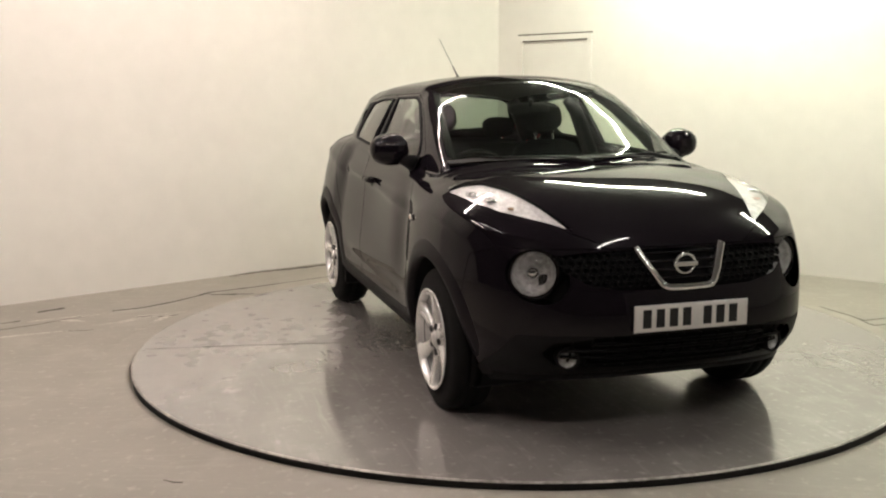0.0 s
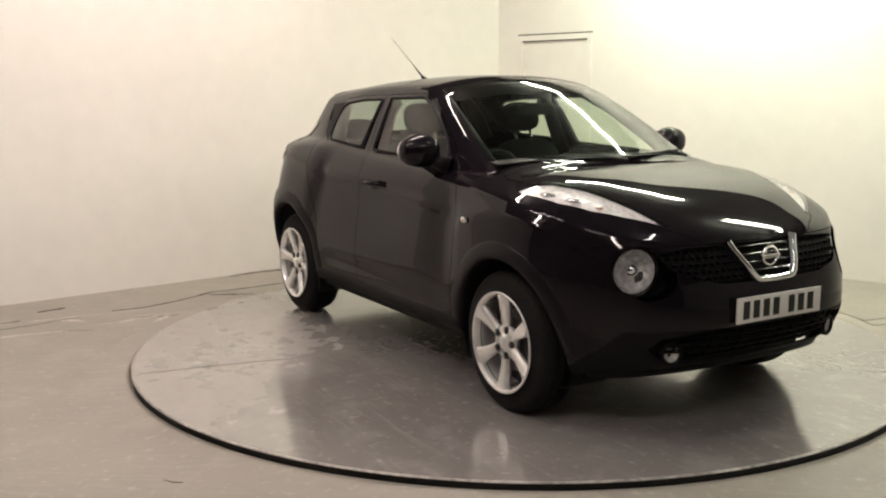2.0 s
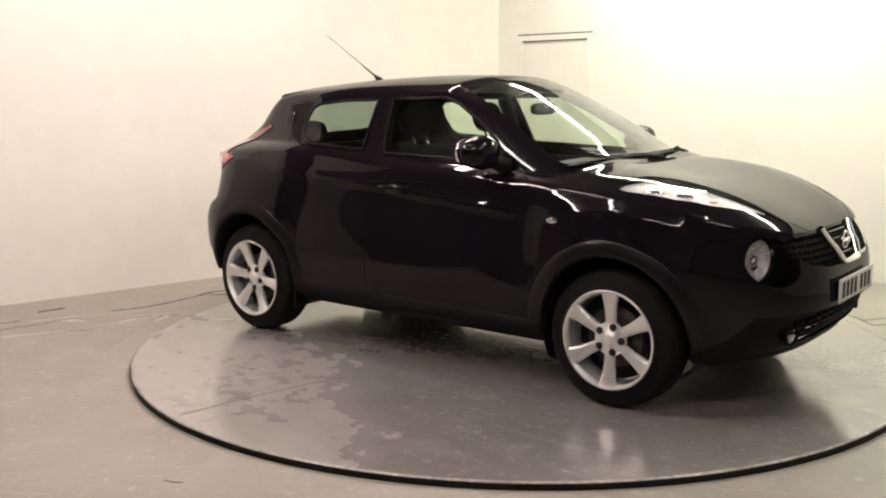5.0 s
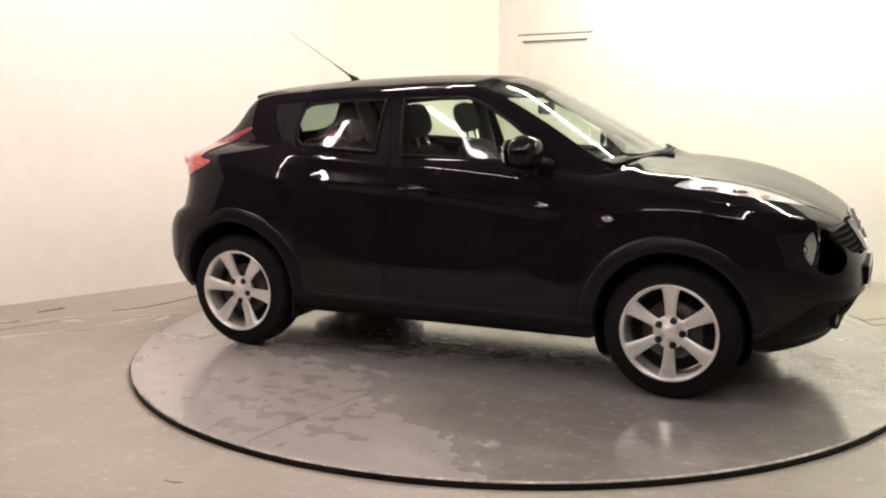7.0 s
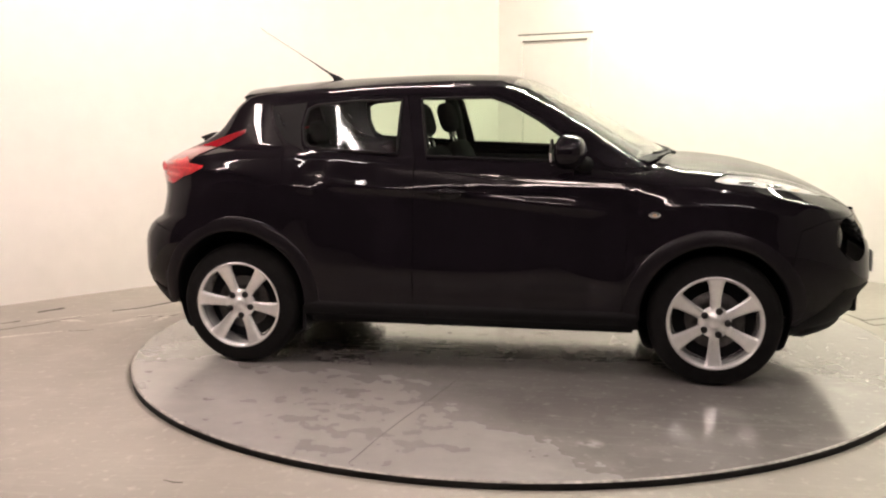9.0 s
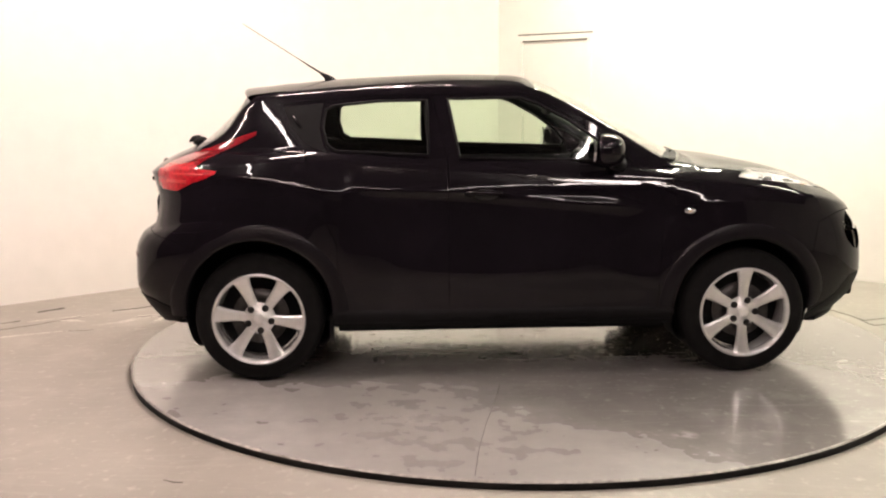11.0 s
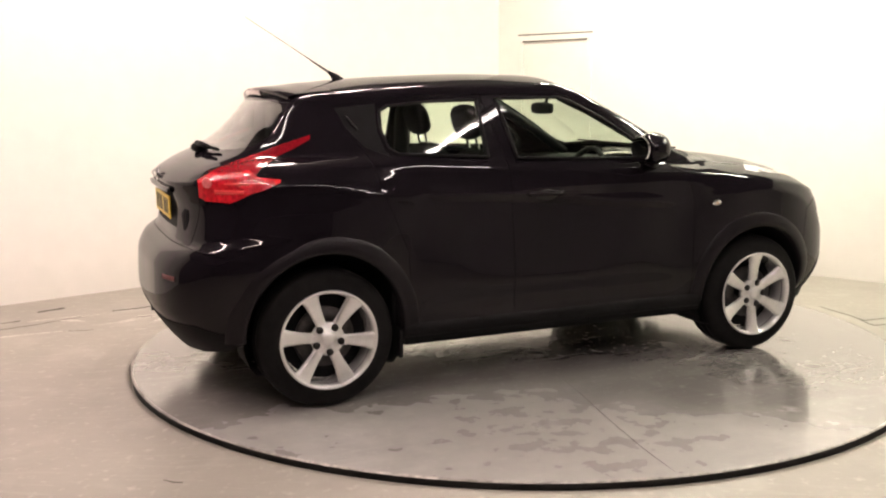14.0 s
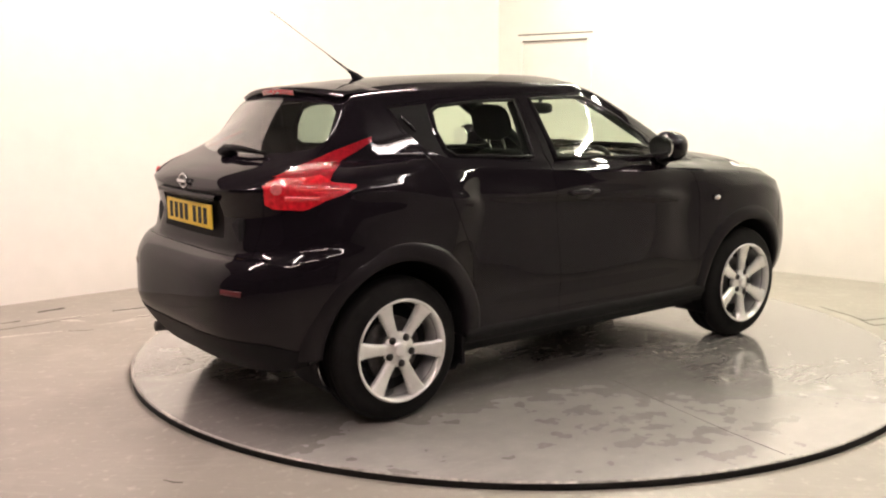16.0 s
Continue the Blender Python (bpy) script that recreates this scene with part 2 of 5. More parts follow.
# ---------------------------------------------------------------- mesh helpers
def mesh_object(name, bm, mat, smooth=True, merge=0.0):
    if merge:
        bmesh.ops.remove_doubles(bm, verts=bm.verts[:], dist=merge)
    me = bpy.data.meshes.new(name)
    for f in bm.faces:
        f.smooth = smooth
    bm.to_mesh(me)
    bm.free()
    me.materials.append(mat)
    kept = me.attributes.get("keep")
    if kept:
        flat = np.zeros(len(me.vertices) * 3, dtype=np.float32)
        kept.data.foreach_get("vector", flat)
        me.attributes.remove(kept)
        me.normals_split_custom_set_from_vertices(flat.reshape(-1, 3).tolist())
    return new(name, me)


def part(name, bm, mat, parent, label="", smooth=True):
    ob = mesh_object(name, bm, mat, smooth)
    ob.parent = parent
    if label:
        tagged(ob, label)
    return ob


def box(bm, lo, hi, bevel=0.0, m=None):
    c = [(a + b) / 2 for a, b in zip(lo, hi)]
    s = [b - a for a, b in zip(lo, hi)]
    mat = Matrix.Translation(c) @ Matrix.Diagonal((*s, 1))
    r = bmesh.ops.create_cube(bm, size=1, matrix=(m @ mat) if m else mat)
    if bevel:
        es = list({e for v in r["verts"] for e in v.link_edges})
        bmesh.ops.bevel(bm, geom=es, offset=bevel, segments=2, profile=0.6, affect="EDGES")


def lathe(bm, profile, n=48, m=Matrix.Identity(4), close=False):
    """Turns (radius, along) pairs round the y axis."""
    rings = []
    for r, a in profile:
        rings.append([bm.verts.new(m @ Vector((r * math.cos(2 * math.pi * i / n), a, r * math.sin(2 * math.pi * i / n)))) for i in range(n)])
    pairs = list(zip(rings, rings[1:])) + ([(rings[-1], rings[0])] if close else [])
    for a, b in pairs:
        for i in range(n):
            j = (i + 1) % n
            bm.faces.new((a[i], a[j], b[j], b[i]))
    return rings


def tube(bm, pts, radius, n=8, caps=True, close=False):
    """A round bar along points; radius may be a list."""
    pts = [Vector(p) for p in pts]
    rings = []
    for k, p in enumerate(pts):
        a, b = (pts[(k - 1) % len(pts)], pts[(k + 1) % len(pts)]) if close else (pts[max(k - 1, 0)], pts[min(k + 1, len(pts) - 1)])
        d = (b - a).normalized()
        u = d.cross(Vector((0.03, 0.02, 1)))
        if u.length < 0.1:
            u = d.cross(Vector((1, 0, 0)))
        u.normalize()
        w = u.cross(d)
        r = radius[k] if isinstance(radius, (list, tuple)) else radius
        rings.append([bm.verts.new(p + r * (math.cos(2 * math.pi * i / n) * u + math.sin(2 * math.pi * i / n) * w)) for i in range(n)])
    for a, b in list(zip(rings, rings[1:])) + ([(rings[-1], rings[0])] if close else []):
        for i in range(n):
            j = (i + 1) % n
            bm.faces.new((a[i], a[j], b[j], b[i]))
    if caps and not close:
        bm.faces.new(rings[0][::-1])
        bm.faces.new(rings[-1])


def prism(bm, poly, a, b, axis=1, m=Matrix.Identity(4)):
    """A plate with the outline poly, from a to b along an axis."""
    def at(q, d):
        v = list(q)
        v.insert(axis, d)
        return bm.verts.new(m @ Vector(v))
    lo, hi = [at(q, a) for q in poly], [at(q, b) for q in poly]
    bm.faces.new(lo)
    bm.faces.new(hi[::-1])
    for i in range(len(poly)):
        j = (i + 1) % len(poly)
        bm.faces.new((lo[j], lo[i], hi[i], hi[j]))
    bmesh.ops.recalc_face_normals(bm, faces=bm.faces[:])


def curve(pairs):
    """A smooth curve through (at, value) pairs (monotone between them)."""
    xs = np.array([q[0] for q in pairs], float)
    ys = np.array([q[1] for q in pairs], float)
    h, d = np.diff(xs), np.diff(ys) / np.diff(xs)
    m = np.zeros_like(ys)
    m[0], m[-1] = d[0], d[-1]
    for i in range(1, len(ys) - 1):
        if d[i - 1] * d[i] > 0:
            w1, w2 = 2 * h[i] + h[i - 1], h[i] + 2 * h[i - 1]
            m[i] = (w1 + w2) / (w1 / d[i - 1] + w2 / d[i])

    def f(x):
        x = min(max(x, xs[0]), xs[-1])
        i = min(max(int(np.searchsorted(xs, x)) - 1, 0), len(h) - 1)
        t = (x - xs[i]) / h[i]
        return float((1 + 2 * t) * (1 - t) ** 2 * ys[i] + t * (1 - t) ** 2 * h[i] * m[i] + t * t * (3 - 2 * t) * ys[i + 1] + t * t * (t - 1) * h[i] * m[i + 1])
    return f


def smooth01(x, a, b):
    t = min(max((x - a) / (b - a), 0), 1)
    return t * t * (3 - 2 * t)


# ---------------------------------------------------------------- the room
def wall(name, a, b, thick, z0, z1, label, mat=None):
    """A wall with its face from a to b, thickness away from the room (to the left of a to b)."""
    a, b = Vector(a), Vector(b)
    d = (b - a).normalized()
    n = Vector((-d.y, d.x)) * thick
    bm = bmesh.new()
    prism(bm, [tuple(a), tuple(b), tuple(b + n), tuple(a + n)], z0, z1, axis=2)
    ob = mesh_object(name, bm, mat or WHITEPAINT, False)
    return tagged(ob, label, "wall", kind="structure")


far_l = CORNER + DIR_L * 9.0
mid_l = CORNER + DIR_L * 5.0
far_r = CORNER + DIR_R * 8.5


def build_room():
    bm = bmesh.new()
    box(bm, (-9, -11, FLOOR - 0.2), (10, 7, FLOOR))
    tagged(mesh_object("floor", bm, FLOORMAT, False), "worn pale concrete floor with scuffs and joints", "floor", kind="structure")
    # Unseen end of the white wall, greyed to set what the car's flank reflects.
    wall("unseen_wall_left_end", far_l, mid_l, 0.2, FLOOR, CEIL, "plain unseen grey wall toned for reflections", GREYUNSEEN)
    wall("wall_left", mid_l, CORNER, 0.2, FLOOR, CEIL, "plain white painted wall, slightly dirty at its foot")
    bm = bmesh.new()
    a, b, h, w = DOOR
    top = CEIL - FLOOR
    prism(bm, [(0, 0), (a, 0), (a, h), (b, h), (b, 0), (8.5, 0), (8.5, top), (0, top)], 0.0, 0.2, axis=1)
    ob = mesh_object("wall_right", bm, WHITEPAINT, False)
    ob.matrix_basis = Matrix.Translation((CORNER.x, CORNER.y, FLOOR)) @ pose(0, 0, 0, 0, 0, math.degrees(math.atan2(DIR_R.y, DIR_R.x)))
    tagged(ob, "plain white painted wall with a door opening", "wall", kind="structure")
    # Unseen side wall added; its pale grey sets the brightness mirrored in the doors.
    wall("unseen_wall_right", far_r, Vector((6.0, -9.5)), 0.2, FLOOR, CEIL, "plain unseen pale grey wall toned for reflections", PALEUNSEEN)
    # Two unseen walls added behind the camera, nearly black to keep reflections dark.
    wall("unseen_wall_back", Vector((6.0, -9.5)), Vector((-6.6, -9.0)), 0.2, FLOOR, CEIL, "plain unseen dark grey wall toned for reflections", DARKUNSEEN)
    wall("unseen_wall_near_left", Vector((-6.6, -9.0)), far_l, 0.2, FLOOR, CEIL, "plain unseen dark grey wall toned for reflections", DARKUNSEEN)
    bm = bmesh.new()
    box(bm, (-9, -11, CEIL), (10, 7, CEIL + 0.2))
    tagged(mesh_object("ceiling", bm, CEILPAINT, False), "plain dark painted ceiling", "ceiling", kind="structure")


build_room()


def fluorescent(a, b, colour, strength, width=0.055):
    """A ceiling batten with one glowing tube below it."""
    a, b = Vector(a), Vector(b)
    e = bpy.data.objects.new("fluorescent_light", None)
    scene.collection.objects.link(e)
    mid = (a + b) / 2
    d = (b - a)
    e.matrix_basis = Matrix.Translation(mid) @ pose(0, 0, 0, 0, 0, math.degrees(math.atan2(d.y, d.x)))
    L = d.length
    bm = bmesh.new()
    box(bm, (-L / 2, -width * 0.6, 0.05), (L / 2, width * 0.6, 0.11), 0.008)
    part("batten", bm, BATTEN, e)
    bm = bmesh.new()
    tube(bm, [(-L / 2, 0, 0), (L / 2, 0, 0)], width / 2, 10)
    part("tube", bm, light_material("fluorescent glow", colour, strength), e)
    return tagged(e, "long white fluorescent ceiling light, switched on", "light", "ceiling lights", "")


WARM, MIDDLE, GREEN = (1.0, 0.815, 0.76), (1.0, 0.905, 0.87), (0.97, 0.98, 0.80)
Z = CEIL - 0.12
fluorescent((-3.97, -2.26, Z), (-2.67, -1.11, Z), WARM, 165)
fluorescent((-1.72, -0.2, Z), (-0.42, 0.95, Z), WARM, 150)
fluorescent((-1.72, -2.5, Z), (-1.85, -1.3, Z), MIDDLE, 72)
fluorescent((1.35, -2.5, Z), (1.5, -1.3, Z), MIDDLE, 72)
fluorescent((0.37, 2.37, Z), (1.97, 1.42, Z), GREEN, 200)
fluorescent((2.53, 0.65, Z), (3.93, -0.25, Z), GREEN, 185)
fluorescent((-2.2, -4.4, Z), (0.0, -4.7, Z), WARM, 85)
fluorescent((0.6, -4.7, Z), (2.6, -4.2, Z), MIDDLE, 60)


def build_turntable():
    e = bpy.data.objects.new("turntable", None)
    scene.collection.objects.link(e)
    rx = Matrix(((1, 0, 0, 0), (0, 0, 1, 0), (0, 1, 0, 0), (0, 0, 0, 1)))
    bm = bmesh.new()
    lathe(bm, [(0.0, 0.0), (0.6, 0.0), (1.4, 0.0), (TABLE_R - 0.014, 0.0)], 128, rx)
    bmesh.ops.remove_doubles(bm, verts=bm.verts[:], dist=1e-5)
    bmesh.ops.recalc_face_normals(bm, faces=bm.faces[:])
    part("deck", bm, TABLEMAT, e, "grey painted steel deck with scuffs", False)
    bm = bmesh.new()
    lathe(bm, [(TABLE_R - 0.014, 0.0), (TABLE_R - 0.004, 0.0008), (TABLE_R, -0.005)], 128, rx)
    bmesh.ops.recalc_face_normals(bm, faces=bm.faces[:])
    part("lip", bm, LIPMAT, e, "worn bright metal lip")
    bm = bmesh.new()
    lathe(bm, [(TABLE_R, -0.005), (TABLE_R - 0.005, FLOOR + 0.001), (TABLE_R - 0.3, FLOOR + 0.001)], 128, rx)
    bmesh.ops.recalc_face_normals(bm, faces=bm.faces[:])
    part("skirt", bm, EDGEMAT, e, "black rubber skirt")
    return tagged(e, "round grey car turntable with a black edge on the floor", "turntable")


table = build_turntable()
bm = bmesh.new()
lathe(bm, [(TABLE_R + 0.006, FLOOR - 0.02), (TABLE_R + 0.006, FLOOR + 0.020), (TABLE_R + 0.04, FLOOR + 0.018), (TABLE_R + 0.22, FLOOR + 0.0006)], 128, Matrix(((1, 0, 0, 0), (0, 0, 1, 0), (0, 1, 0, 0), (0, 0, 0, 1))))
bmesh.ops.recalc_face_normals(bm, faces=bm.faces[:])
tagged(mesh_object("floor_ramp", bm, FLOORMAT), "low concrete ramp round the car turntable", "floor", kind="structure")

# ---------------------------------------------------------------- the car's shell
FX, RX, HUBZ, HUBY = 1.265, -1.265, 0.334, 0.855
EF = 3.25                          # how square the nose is in plan
Z_SHOULDER = curve([(-1.905, 1.06), (-1.8, 1.075), (-1.5, 1.105), (-1.1, 1.12), (-0.7, 1.105), (-0.2, 1.075), (0.45, 1.045), (0.9, 1.03), (1.25, 1.005), (1.5, 0.965), (1.75, 0.91), (1.9, 0.87), (2.0, 0.84)])
Z_LOW = curve([(-2.0, 0.25), (-1.75, 0.30), (-1.6, 0.34), (-0.9, 0.285), (0.85, 0.275), (1.6, 0.255), (1.8, 0.28), (2.0, 0.31)])
X_FRONT = curve([(0.20, 1.86), (0.31, 1.965), (0.36, 2.03), (0.43, 2.085), (0.52, 2.105), (0.65, 2.095), (0.75, 2.06), (0.84, 2.0)])
X_REAR = curve([(0.24, -1.86), (0.34, -1.94), (0.46, -1.996), (0.64, -1.990), (0.73, -1.953), (0.78, -1.885), (0.92, -1.866), (1.0, -1.885), (1.06, -1.905)])
WIDTH = curve([(0.2, 0.79), (0.28, 0.83), (0.36, 0.852), (0.5, 0.868), (0.65, 0.868), (0.8, 0.86), (0.95, 0.84), (1.02, 0.82), (1.12, 0.79)])
Z_SPINE = curve([(-1.905, 1.06), (-1.88, 1.096), (-1.80, 1.145), (-1.70, 1.188), (-1.63, 1.225), (-1.42, 1.43), (-1.37, 1.488), (-1.30, 1.508), (-0.95, 1.553), (-0.586, 1.573), (-0.24, 1.583), (0.08, 1.578), (0.22, 1.556), (0.34, 1.514), (0.47, 1.45), (0.80, 1.272), (1.01, 1.155), (1.07, 1.126), (1.2, 1.118), (1.397, 1.095), (1.55, 1.062), (1.708, 1.012), (1.85, 0.948), (1.957, 0.883), (2.0, 0.84)])
Y_BASE = curve([(-1.85, 0.50), (-1.68, 0.60), (-1.5, 0.64), (-1.1, 0.718), (-0.7, 0.757), (-0.2, 0.77), (0.45, 0.757), (0.95, 0.705)])
Z_BASE = curve([(-1.85, 1.10), (-1.68, 1.15), (-1.5, 1.185), (-1.1, 1.19), (-0.7, 1.165), (-0.2, 1.13), (0.45, 1.10), (0.95, 1.075)])
Y_RAIL = curve([(-1.85, 0.42), (-1.68, 0.54), (-1.55, 0.575), (-1.45, 0.57), (-1.36, 0.55), (-1.2, 0.545), (-0.6, 0.565), (-0.2, 0.565), (0.15, 0.56), (0.35, 0.595), (0.605, 0.637), (0.85, 0.677), (0.95, 0.69)])
Z_RAIL = curve([(-1.85, 1.105), (-1.68, 1.165), (-1.55, 1.215), (-1.45, 1.28), (-1.36, 1.40), (-1.28, 1.46), (-1.0, 1.487), (-0.6, 1.508), (-0.2, 1.515), (0.1, 1.515), (0.21, 1.488), (0.35, 1.422), (0.605, 1.283), (0.85, 1.135), (0.95, 1.085)])


def tail_power(z):
    """How square the tail is in plan: boxy at the bumper, rounder at the shoulder."""
    return 4.0 - 0.6 * smooth01(z, 0.45, 1.06)


def half_width(x, z):
    w = WIDTH(z)
    w += 0.028 * math.exp(-((x - 1.37) / 0.43) ** 2) * smooth01(z, 0.35, 0.6) * (1 - 0.8 * smooth01(z, 0.88, 1.06))
    edge = -0.70 - 0.35 * max(0.0, 1.0 - z)
    w += 0.037 * smooth01(edge - x, 0.0, 0.27) * (1 - 0.3 * smooth01(-x, 1.5, 1.9)) * smooth01(z, 0.40, 0.70) * (1 - smooth01(z, 1.06, 1.16) * 0.5)
    w -= 0.026 * math.exp(-((x + 0.05) / 0.55) ** 2) * smooth01(z, 0.5, 0.8) * (1 - smooth01(z, 0.95, 1.0) * 0.85)
    w -= 0.021 * math.exp(-((x - 0.72) / 0.15) ** 2) * smooth01(z, 0.45, 0.7) * (1 - smooth01(z, 0.9, 1.0) * 0.7)
    w -= 0.012 * math.exp(-((z - 0.46) / 0.05) ** 2) * smooth01(x, -0.9, -0.6) * (1 - smooth01(x, 0.6, 0.85))
    zc = 0.948 - 0.076 * x
    door = smooth01(x, -0.80, -0.70) * (1 - smooth01(x, 0.62, 0.80))
    w += 0.017 * door * math.exp(-abs(z - zc) / 0.031)
    crest = min(1.05 - 0.20 * (x + 1.2), 1.065)
    w += 0.012 * math.exp(-abs(z - crest) / 0.03) * smooth01(-x, 0.76, 0.86) * (1 - smooth01(-x, 1.4, 1.6))
    arc = 0.93 - 0.55 * (x - FX) ** 2
    w += 0.011 * math.exp(-abs(z - arc) / 0.035) * smooth01(x, 0.82, 0.95) * (1 - smooth01(x, 1.55, 1.75))
    return w


def ring_points(v, nr=44, ns=92, nf=56):
    """One level line of the right side, from the middle of the tail to the middle of the nose."""
    zf, zr = 0.31 + (0.84 - 0.31) * v, 0.25 + (1.06 - 0.25) * v
    xf, xr, mf, mr = X_FRONT(zf), X_REAR(zr), 0.9, -1.0
    ef, er = EF, tail_power(zr)
    pts = []
    for i in range(nr):
        a = (i / nr) * math.pi / 2
        c, s = math.cos(a), math.sin(a)
        pts.append((mr + (xr - mr) * c ** (2 / er), s ** (2 / er)))
    for i in range(ns):
        pts.append((mr + (mf - mr) * i / ns, 1.0))
    for i in range(nf + 1):
        a = (1 - i / nf) * math.pi / 2
        c, s = math.cos(a), math.sin(a)
        pts.append((mf + (xf - mf) * c ** (2 / ef), s ** (2 / ef)))
    out = []
    for x, k in pts:
        # heights are taken from the top line's x so that columns stay upright at the ends
        xt = x * (2.0 / xf) if x > mf else (x * (1.905 / -xr) if x < mr else x)
        if x > mf:
            xt = mf + (x - mf) * (2.0 - mf) / (xf - mf)
        elif x < mr:
            xt = mr + (x - mr) * (-1.905 - mr) / (xr - mr)
        z = Z_LOW(xt) + (Z_SHOULDER(xt) - Z_LOW(xt)) * v
        out.append((x, -k * half_width(x, z), z))
    return out


def upper_column(x, ys, zs, n1=7, n2=16, n3=20):
    """From the shoulder over the glass and the roof (or the bonnet) to the middle."""
    zc = Z_SPINE(x)
    ys = abs(ys)
    pts = []
    hood = smooth01(x, 0.90, 1.0)
    tail = 1 - smooth01(x, -1.86, -1.72)
    flat = max(hood, tail)
    yb, zb, yr, zr = min(Y_BASE(x), ys * 0.95), max(Z_BASE(x), zs), min(Y_RAIL(x), ys * 0.9), Z_RAIL(x)
    zr = min(zr, zc)
    for i in range(1, n1 + 1):
        t = i / n1
        pts.append((ys + (yb - ys) * t ** 1.25, zs + (zb - zs) * t ** 0.8))
    for i in range(1, n2 + 1):
        t = i / n2
        pts.append((yb + (yr - yb) * t + 0.006 * math.sin(math.pi * t) * smooth01(zr - zb, 0, 0.2), zb + (zr - zb) * t))
    for i in range(1, n3 + 1):
        t = i / n3
        y = yr * (1 - t)
        e = 2.0 if x > 0.15 or x < -1.3 else 2.4
        pts.append((y, zc - (zc - zr) * (y / yr) ** e if yr > 1e-6 else zc))
    if flat > 0:
        n = len(pts)
        for k in range(n):
            t = (k + 1) / n
            y = ys * (1 - t)
            z = zc - (zc - zs) * (1 - t) ** (4.2 if x > 0 else 2.3)
            if x > 0:
                z += 0.007 * math.exp(-((y - 0.69) / 0.06) ** 2) * smooth01(x, 0.95, 1.1) * (1 - smooth01(x, 1.5, 1.75))
            py, pz = pts[k]
            pts[k] = (py + (y - py) * flat, pz + (z - pz) * flat)
    # soften the corner at the rail
    for _ in range(2):
        pts = [pts[0]] + [tuple((pts[k - 1][j] + 2 * pts[k][j] + pts[k + 1][j]) / 4 for j in (0, 1)) if flat or k > n1 + 3 else pts[k] for k in range(1, len(pts) - 1)] + [pts[-1]]
    return [(x, -y, z) for y, z in pts]


def half_shell():
    levels = 52
    rows = [ring_points(k / levels) for k in range(levels + 1)]
    top = rows[-1]
    cols = [upper_column(x, y, z) for x, y, z in top]
    for k in range(len(cols[0])):
        rows.append([c[k] for c in cols])
    bm = bmesh.new()
    grid = [[bm.verts.new(p) for p in row] for row in rows]
    for a, b in zip(grid, grid[1:]):
        for i in range(len(a) - 1):
            bm.faces.new((a[i], a[i + 1], b[i + 1], b[i]))
    bmesh.ops.remove_doubles(bm, verts=bm.verts[:], dist=0.0008)
    bmesh.ops.dissolve_degenerate(bm, edges=bm.edges[:], dist=0.0002)
    bm.normal_update()
    if sum(f.normal.y for f in bm.faces if abs(f.calc_center_median().x) < 0.6 and f.calc_center_median().z < 0.9) > 0:
        bmesh.ops.reverse_faces(bm, faces=bm.faces[:])
    bm.normal_update()
    return bm


def inside(poly, p):
    hit = False
    for (x0, y0), (x1, y1) in zip(poly, poly[1:] + poly[:1]):
        if (y0 > p[1]) != (y1 > p[1]) and p[0] < (x1 - x0) * (p[1] - y0) / (y1 - y0) + x0:
            hit = not hit
    return hit


def carve(bm, region, number, poly, axis, where):
    """Cuts the outline poly (seen along an axis) into the shell, and marks the faces inside it."""
    ia, ib = [k for k in range(3) if k != axis]
    lo = [min(q[k] for q in poly) - 0.004 for k in (0, 1)]
    hi = [max(q[k] for q in poly) + 0.004 for k in (0, 1)]

    def near(f):
        if f[region] or not where(f.calc_center_median()):
            return False
        a, b = [v.co[ia] for v in f.verts], [v.co[ib] for v in f.verts]
        return max(a) > lo[0] and min(a) < hi[0] and max(b) > lo[1] and min(b) < hi[1]

    for p, q in zip(poly, poly[1:] + poly[:1]):
        faces = [f for f in bm.faces if near(f)]
        n = [0, 0, 0]
        n[ia], n[ib] = q[1] - p[1], p[0] - q[0]
        co = [0, 0, 0]
        co[ia], co[ib] = p
        if Vector(n).length < 1e-6 or not faces:
            continue
        geom = list({g for f in faces for g in (f, *f.edges, *f.verts)})
        bmesh.ops.bisect_plane(bm, geom=geom, dist=0.0004, plane_co=co, plane_no=Vector(n).normalized())
    for f in bm.faces:
        c = f.calc_center_median()
        if not f[region] and where(c) and inside(poly, (c[ia], c[ib])):
            f[region] = number


def circle(cx, cy, r, n=28, start=0.0):
    return [(cx + r * math.cos(start + 2 * math.pi * k / n), cy + r * math.sin(start + 2 * math.pi * k / n)) for k in range(n)]


SIDE = lambda c: c.y < -0.45
FRONT_GLASS = [(-0.222, 1.150), (-0.278, 1.446), (0.10, 1.452), (0.20, 1.418), (0.36, 1.332), (0.50, 1.235), (0.565, 1.165), (0.555, 1.125)]
REAR_GLASS = [(-0.385, 1.162), (-0.388, 1.440), (-0.64, 1.436), (-0.87, 1.414), (-0.915, 1.390), (-0.928, 1.30), (-0.905, 1.215), (-0.86, 1.186)]
HANDLE_PANEL = [(-0.930, 1.428), (-1.135, 1.408), (-1.10, 1.315), (-1.02, 1.222), (-0.90, 1.172), (-0.925, 1.205), (-0.946, 1.30)]
WINDSCREEN = [(1.005, 0.01), (0.992, -0.2), (0.955, -0.4), (0.885, -0.615), (0.81, -0.645), (0.195, -0.538), (0.19, -0.3), (0.20, 0.01)]
BACKGLASS = [(0.01, 1.448), (-0.25, 1.443), (-0.455, 1.428), (-0.515, 1.395), (-0.568, 1.275), (-0.556, 1.235), (-0.45, 1.215), (-0.2, 1.20), (0.01, 1.20)]
